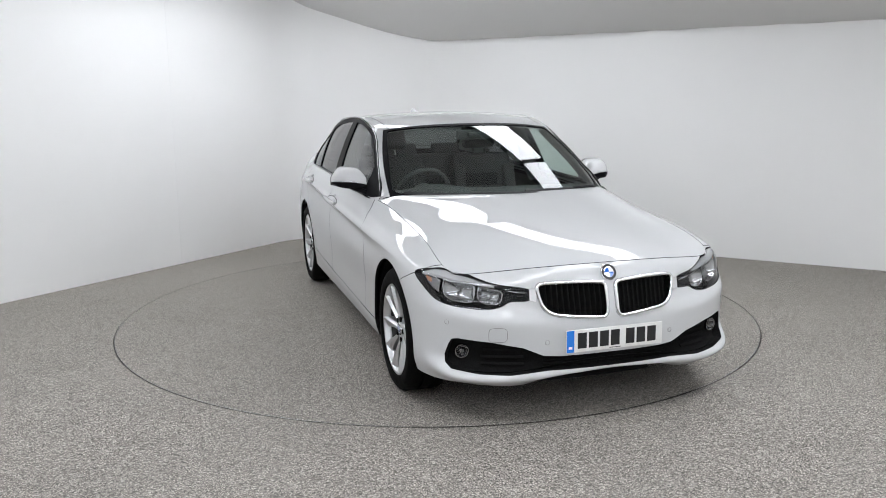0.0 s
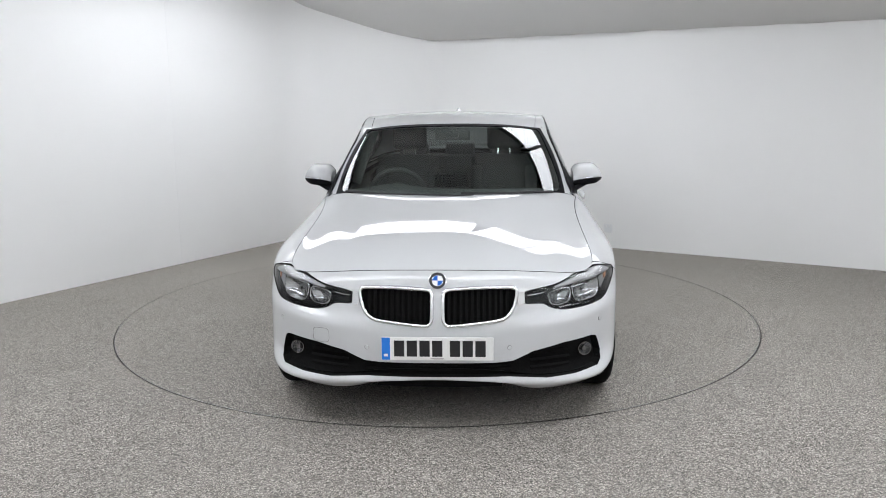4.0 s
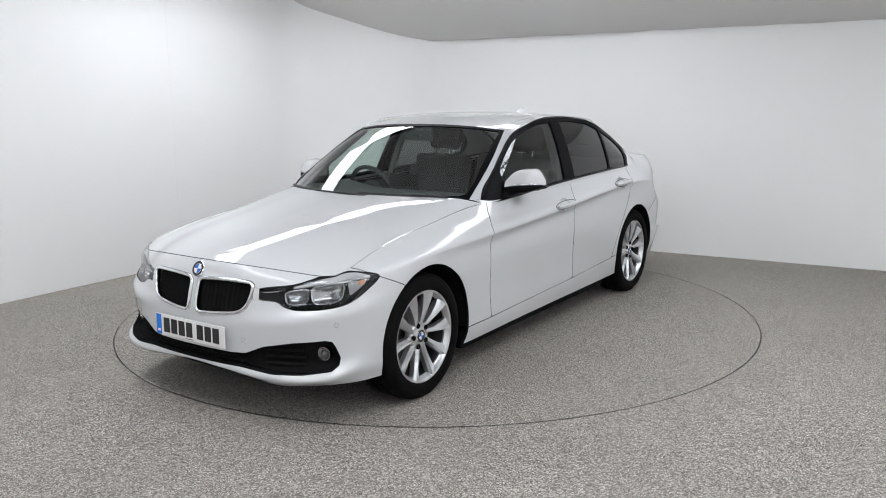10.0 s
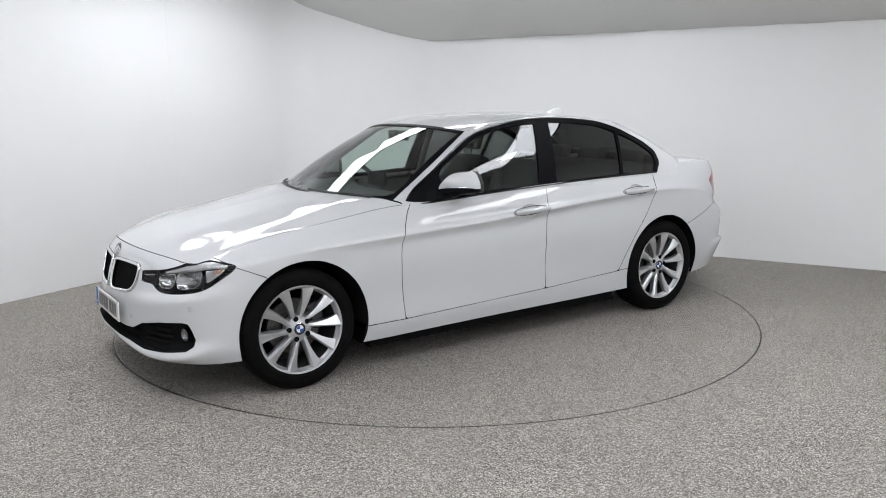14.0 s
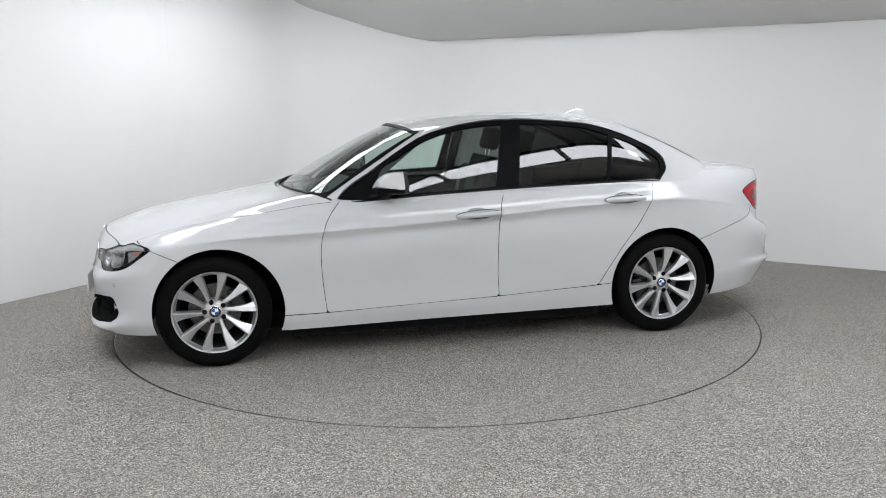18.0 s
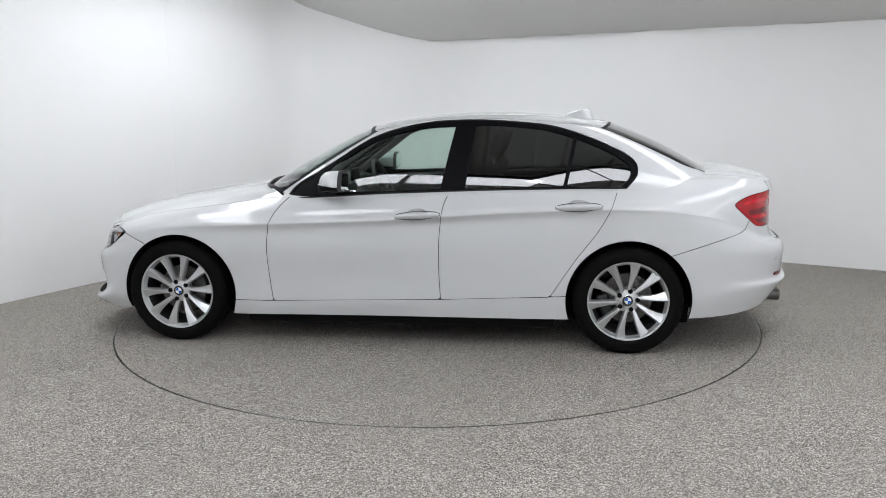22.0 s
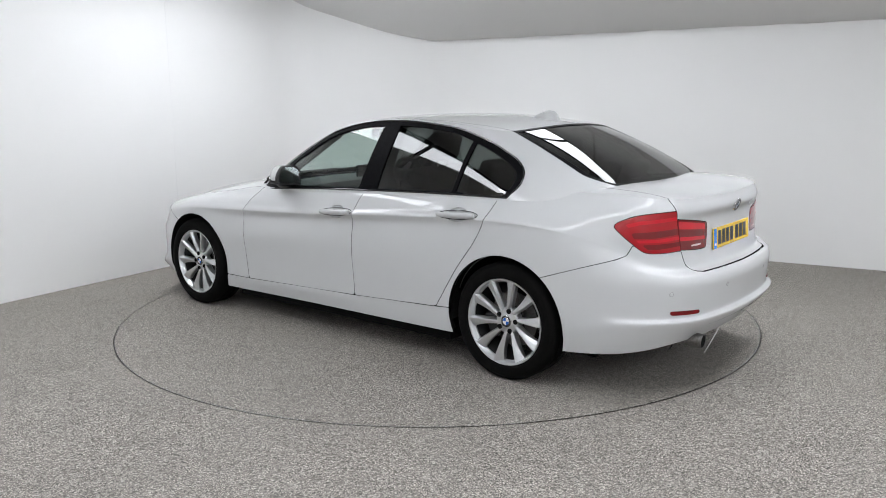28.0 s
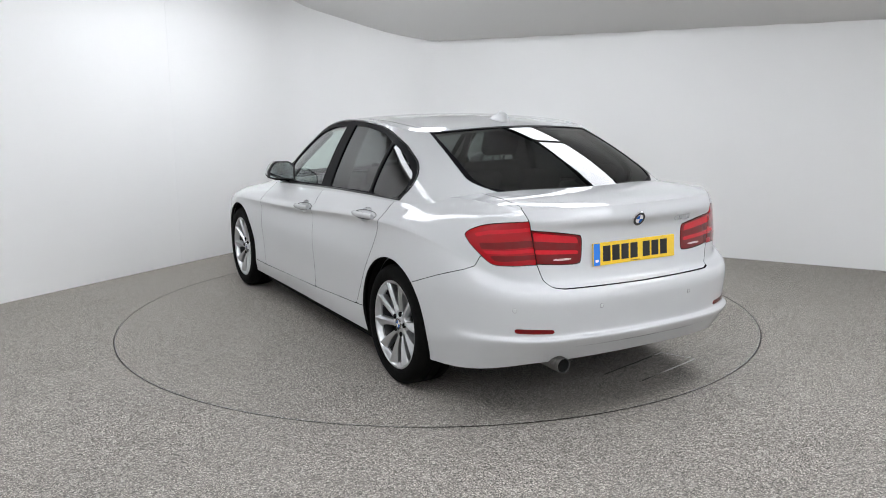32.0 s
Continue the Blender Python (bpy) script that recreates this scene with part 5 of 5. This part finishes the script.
for s, f in ((1, lambda q: q), (-1, lambda q: q.mirrored())):
    outer = REAR.inside(scaled_u(lo), UZ, 0.001).outside([(-.1, 1.2), (.599, 1.2), (.596, 1.02), (.580, .96), (.564, .88), (.547, .765), (.52, .69), (-.1, .6)], YZ, 0.0)
    lamp = f(outer.shifted(0.001)).build("tail_lamp", REDLENS, car, "red wrap-round tail lamp with dark bands", 0.02)
    f(outer.inside(scaled_u(OUT_DARK), UZ, 0.0).shifted(0.002)).build("dark_band", REDDEEP, lamp, "dark red band", 0.001)
    f(outer.inside(scaled_u(OUT_DARK2), UZ, 0.0).shifted(0.002)).build("dark_band", REDDEEP, lamp, "dark red band", 0.001)
    f(outer.inside(scaled_u(OUT_BAR2), UZ, 0.0).shifted(0.002)).build("light_guide", REDBAR, lamp, "bright red light guide", 0.001)
    f(outer.inside(scaled_u(OUT_BAR), UZ, 0.0).shifted(0.002)).build("light_guide", REDBAR, lamp, "bright red light guide", 0.001)
    innr = REAR.inside(li, YZ, 0.0015).inside(LID_FACE, YZ, 0.0025)
    lamp2 = f(innr.shifted(0.001)).build("boot_lamp", REDDEEP, car, "dark red inner tail lamp on the boot lid", 0.02)
    for b in IN_BANDS:
        f(innr.inside(b, YZ, 0.0).shifted(0.002)).build("light_guide", REDBAR, lamp2, "bright red light guide", 0.001)
    f(innr.inside([(.47, .786), (.375, .784), (.373, .775), (.465, .776)], YZ, 0.0).shifted(0.002)).build("reverse_light", REVERSE, lamp2, "pale reversing light", 0.001)
    f(REAR.inside([(.676, .483), (.60, .480), (.508, .475), (.514, .455), (.60, .458), (.672, .462)], YZ, 0.0).shifted(0.003)).build("reflector", REDDEEP, car, "narrow dark red bumper reflector", 0.004)

# black air dam below the middle of the front bumper
pts = skin(np.linspace(0.0, 1.5, 20), np.array([0.0]))[:, 0, :3]
half = [(x - 0.10, y) for x, y, z in pts]
ring = [(x, -y) for x, y in half[::-1]] + half[1:]
V = [(x, y, z) for z in (0.275, 0.175) for x, y in ring] + [(x - 0.03, y, z) for z in (0.275, 0.175) for x, y in ring]
n = len(ring)
F = [[k, k + 1, n + k + 1, n + k] for k in range(n - 1)] + [[2 * n + k + 1, 2 * n + k, 3 * n + k, 3 * n + k + 1] for k in range(n - 1)] + [[n + k, n + k + 1, 3 * n + k + 1, 3 * n + k] for k in range(n - 1)]
mesh_object("air_dam", V, F, LINER, car, "black lower air dam")

# parking sensors
for where, spots in ((at_front, ((0.325, 0.405), (0.752, 0.497))), (at_rear, ((0.278, 0.568), (0.680, 0.570)))):
    for y, z in spots:
        for s in (1, -1):
            p, n = where(s * y, z)
            m = Matrix.Translation(p) @ n.to_track_quat("Z", "Y").to_matrix().to_4x4()
            sen = part("parking_sensor", lathe_bm([(0.0, 0.0016), (0.0085, 0.0014), (0.0095, 0.0)], 20, m), PAINT, car, "round white parking sensor", True)
            part("sensor_ring", lathe_bm([(0.0098, 0.0008), (0.0110, 0.0008), (0.0110, -0.002), (0.0098, -0.002)], 20, m, True), STEEL, sen, "", True)
# towing eye cover
ring = []
for a in np.linspace(0, 2 * math.pi, 33)[:-1]:
    y, z = -0.545 + 0.040 * np.sign(math.cos(a)) * abs(math.cos(a)) ** 0.5, 0.445 + 0.034 * np.sign(math.sin(a)) * abs(math.sin(a)) ** 0.5
    p, n = at_front(y, z)
    ring.append(p + n * 0.0003)
part("tow_cover_joint", tube_bm(ring, 0.0010, 6, True), STEEL, car, "thin joint round the tow cover", True)

# exhaust, aerial fin, wipers
m = Matrix.Translation((-2.275, 0.462, 0.300)) @ Matrix.Rotation(radians(-92), 4, "Y")
ex = part("exhaust_pipe", lathe_bm([(0.037, -0.10), (0.037, 0.080), (0.0355, 0.083), (0.033, 0.080), (0.033, -0.06)], 32, m), STEEL, car, "round chrome exhaust tip", True)
part("pipe_inside", lathe_bm([(0.0322, 0.078), (0.0322, -0.1), (0.0, -0.1)], 24, m), LINER, ex, "", True)
bm = bmesh.new()
rows = []
for f in np.linspace(0, 1, 14):
    x = -1.02 - 0.195 * f
    h = 0.056 * min(1.0, f / 0.62) ** 0.85 * (1.0 if f < 0.86 else 1 - 0.9 * ((f - 0.86) / 0.14) ** 2)
    w = 0.034 * math.sin(math.pi * min(0.96, f * 0.72 + 0.14))
    zr = float(pchip([-1.315, -1.1, -0.8], [1.360, 1.391, 1.418], [x])[0]) - 0.004
    rows.append([bm.verts.new((x, y, zr + z)) for y, z in ((w, 0), (w * 0.72, h * 0.35), (w * 0.45, h * 0.88), (0, h + 0.002), (-w * 0.45, h * 0.88), (-w * 0.72, h * 0.35), (-w, 0))])
for a, b in zip(rows, rows[1:]):
    for k in range(6):
        bm.faces.new((a[k], a[k + 1], b[k + 1], b[k]))
bm.faces.new(rows[0])
bm.faces.new(rows[-1][::-1])
part("aerial_fin", bm, PAINT, car, "white shark-fin aerial", True)


def on_house(g, t):
    q = house(np.array([float(abs(g))]), np.array([float(t)]))[0, 0]
    return Vector((q[0], q[1] if g >= 0 else -q[1], q[2]))


for g0, t0, g1, t1 in ((0.6, 0.004, -3.0, 0.020), (2.9, 0.004, 0.3, 0.030)):
    pts = [on_house(g0 + (g1 - g0) * f, t0 + (t1 - t0) * f) + Vector((0.010, 0, 0.012)) for f in np.linspace(0, 1, 12)]
    w = part("wiper", tube_bm(pts, 0.006, 6, False, 1.6), PLASTIC, car, "black windscreen wiper", True)
    part("wiper_arm", tube_bm([pts[5] + Vector((0.004, 0, 0.006)), pts[2] + Vector((0.02, 0, 0.008)), pts[0] + Vector((0.015, 0, -0.004))], [0.005, 0.006, 0.008], 6), PLASTIC, w, "", True)


# ---------------------------------------------------------------- cabin
def seat(y, name="front_seat"):
    s = part(name, box_bm((-0.42, y - 0.25, 0.42), (0.10, y + 0.25, 0.56), 0.05, 3), CLOTH, car, "black cloth front seat", True)
    m = Matrix.Translation((-0.40, y, 0.52)) @ Matrix.Rotation(radians(-17), 4, "Y")
    part("backrest", box_bm((-0.06, -0.24, 0.0), (0.06, 0.24, 0.60), 0.05, 4, m), CLOTH, s, "", True)
    for k in (-1, 1):
        part("bolster", box_bm((-0.03, k * 0.20 - 0.045, 0.05), (0.11, k * 0.20 + 0.045, 0.50), 0.035, 3, m), CLOTH, s, "", True)
        part("headrest_post", tube_bm([m @ Vector((0, k * 0.045, 0.58)), m @ Vector((0.01, k * 0.045, 0.68))], 0.006, 8), CHROME, s, "chrome post", True)
    part("headrest", box_bm((-0.03, -0.13, 0.645), (0.055, 0.13, 0.815), 0.04, 4, m), CLOTH, s, "", True)


for y in (0.36, -0.36):
    seat(y)
bench = part("rear_bench", box_bm((-1.32, -0.62, 0.40), (-0.80, 0.62, 0.56), 0.05, 3), CLOTH, car, "black cloth rear bench", True)
m = Matrix.Translation((-1.30, 0, 0.52)) @ Matrix.Rotation(radians(-24), 4, "Y")
part("backrest", box_bm((-0.06, -0.62, 0.0), (0.06, 0.62, 0.56), 0.05, 3, m), CLOTH, bench, "", True)
for y in (-0.40, 0.0, 0.40):
    part("headrest", box_bm((-0.03, y - 0.13, 0.53), (0.045, y + 0.13, 0.66), 0.035, 3, m), CLOTH, bench, "", True)
part("parcel_shelf", box_bm((-1.90, -0.60, 0.985), (-1.45, 0.60, 1.005), 0.01), CABIN, car, "charcoal parcel shelf")
bm = bmesh.new()
rows = []
for y in np.linspace(-0.72, 0.72, 25):
    bump = 0.035 * math.exp(-((y + 0.36) / 0.16) ** 2)
    rows.append([bm.verts.new((x, y, z)) for x, z in ((0.93 - 0.30 * (y / 0.72) ** 2, 0.90), (0.78 - 0.18 * (y / 0.72) ** 2, 0.945), (0.55, 0.955 + bump), (0.46, 0.93 + bump), (0.42, 0.86), (0.45, 0.70), (0.55, 0.55), (0.9, 0.5))])
for a, b in zip(rows, rows[1:]):
    for k in range(7):
        bm.faces.new((a[k], a[k + 1], b[k + 1], b[k]))
part("dashboard", bm, CABIN, car, "charcoal soft dashboard", True)
part("centre_screen", box_bm((0.425, -0.11, 0.955), (0.44, 0.11, 1.04), 0.004), TRIM, car, "black dashboard screen")
# steering wheel on the right
mw = Matrix.Translation((0.30, -0.36, 0.90)) @ Matrix.Rotation(radians(-66), 4, "Y")
sw = part("steering_wheel", tube_bm([mw @ Vector((0.178 * math.cos(a), 0.178 * math.sin(a), 0)) for a in np.linspace(0, 2 * math.pi, 41)[:-1]], 0.0155, 10, True), CABIN, car, "black leather steering wheel", True)
part("airbag_pad", lathe_bm([(0.0, 0.03), (0.05, 0.028), (0.075, 0.012), (0.08, -0.03), (0.0, -0.03)], 28, mw), CABIN, sw, "", True)
for a in (0, math.pi * 0.5, -math.pi * 0.5):
    part("spoke", tube_bm([mw @ Vector((0.06 * math.cos(a + math.pi), 0.06 * math.sin(a + math.pi), -0.005)), mw @ Vector((0.175 * math.cos(a + math.pi), 0.175 * math.sin(a + math.pi), 0))], 0.013, 8, False, 1.8), SATIN if a else CABIN, sw, "", True)
part("steering_column", tube_bm([mw @ Vector((0, 0, -0.02)), mw @ Vector((0, 0, -0.25))], 0.045, 14), CABIN, sw, "", True)
rv = part("rear_view_mirror", box_bm((0.245, -0.115, 1.245), (0.275, 0.115, 1.31), 0.014, 3), CABIN, car, "black inside rear-view mirror", True)
part("mirror_stem", tube_bm([(0.26, 0, 1.285), (0.275, 0, 1.31)], 0.012, 8), CABIN, rv, "", True)
part("sensor_box", box_bm((0.235, -0.045, 1.265), (0.315, 0.045, 1.295), 0.010, 2), CABIN, rv, "", True)
# lining, door cards, floor
lin = ROOF.shifted(-0.025).both()
lin.build("headliner", LINING, car, "pale grey headliner", 0)
for s, f in ((1, lambda q: q), (-1, lambda q: q.mirrored())):
    card = doors_zone.cut(lambda V: 0.45 - V[:, 2]).shifted(-0.085)
    f(card).build("door_card", CABIN, car, "charcoal door card", 0)
    part("arm_rest", box_bm((-0.25, s * 0.70 - 0.05, 0.70), (0.35, s * 0.70 + 0.04, 0.78), 0.02, 2), CABIN, car, "charcoal arm rest", True)
    pts = [on_house(s * g, t) - Vector((0.015, s * 0.03, 0.012)) for g, t in ((4.6, 0.06), (4.6, 0.5), (4.6, 0.98))]
    part("pillar_lining", tube_bm(pts, 0.030, 8, False, 0.7), GREYLINING, car, "dark grey pillar lining", True)
    part("centre_pillar_lining", tube_bm([Vector((-0.36, s * 0.745, 0.90)), Vector((-0.39, s * 0.66, 1.16)), Vector((-0.42, s * 0.575, 1.365))], 0.055, 10, False, 0.4), GREYLINING, car, "dark grey pillar lining", True)
part("cabin_floor", box_bm((-1.95, -0.70, 0.26), (0.95, 0.70, 0.28)), LINER, car, "black cabin carpet")
part("centre_console", box_bm((-0.5, -0.11, 0.28), (0.55, 0.11, 0.62), 0.04, 3), CABIN, car, "charcoal centre console", True)
part("bulkhead", box_bm((0.86, -0.74, 0.25), (0.90, 0.74, 0.90)), LINER, car, "black bulkhead")
part("boot_wall", box_bm((-1.52, -0.66, 0.28), (-1.49, 0.66, 0.99)), LINER, car, "black boot wall")

OFFSET = Matrix.Translation((0.1311, 0.1291, 0))


def motions():
    turn = [(t, -72.282 - 5.2594 * t) for t in range(0, 33, 4)]
    walk(car, [(t, pose(0, 0, 0.0, 0, 0, a) @ OFFSET) for t, a in turn])
    walk(table, [(t, pose(0, 0, 0.0, 0, 0, a)) for t, a in turn])


motions()
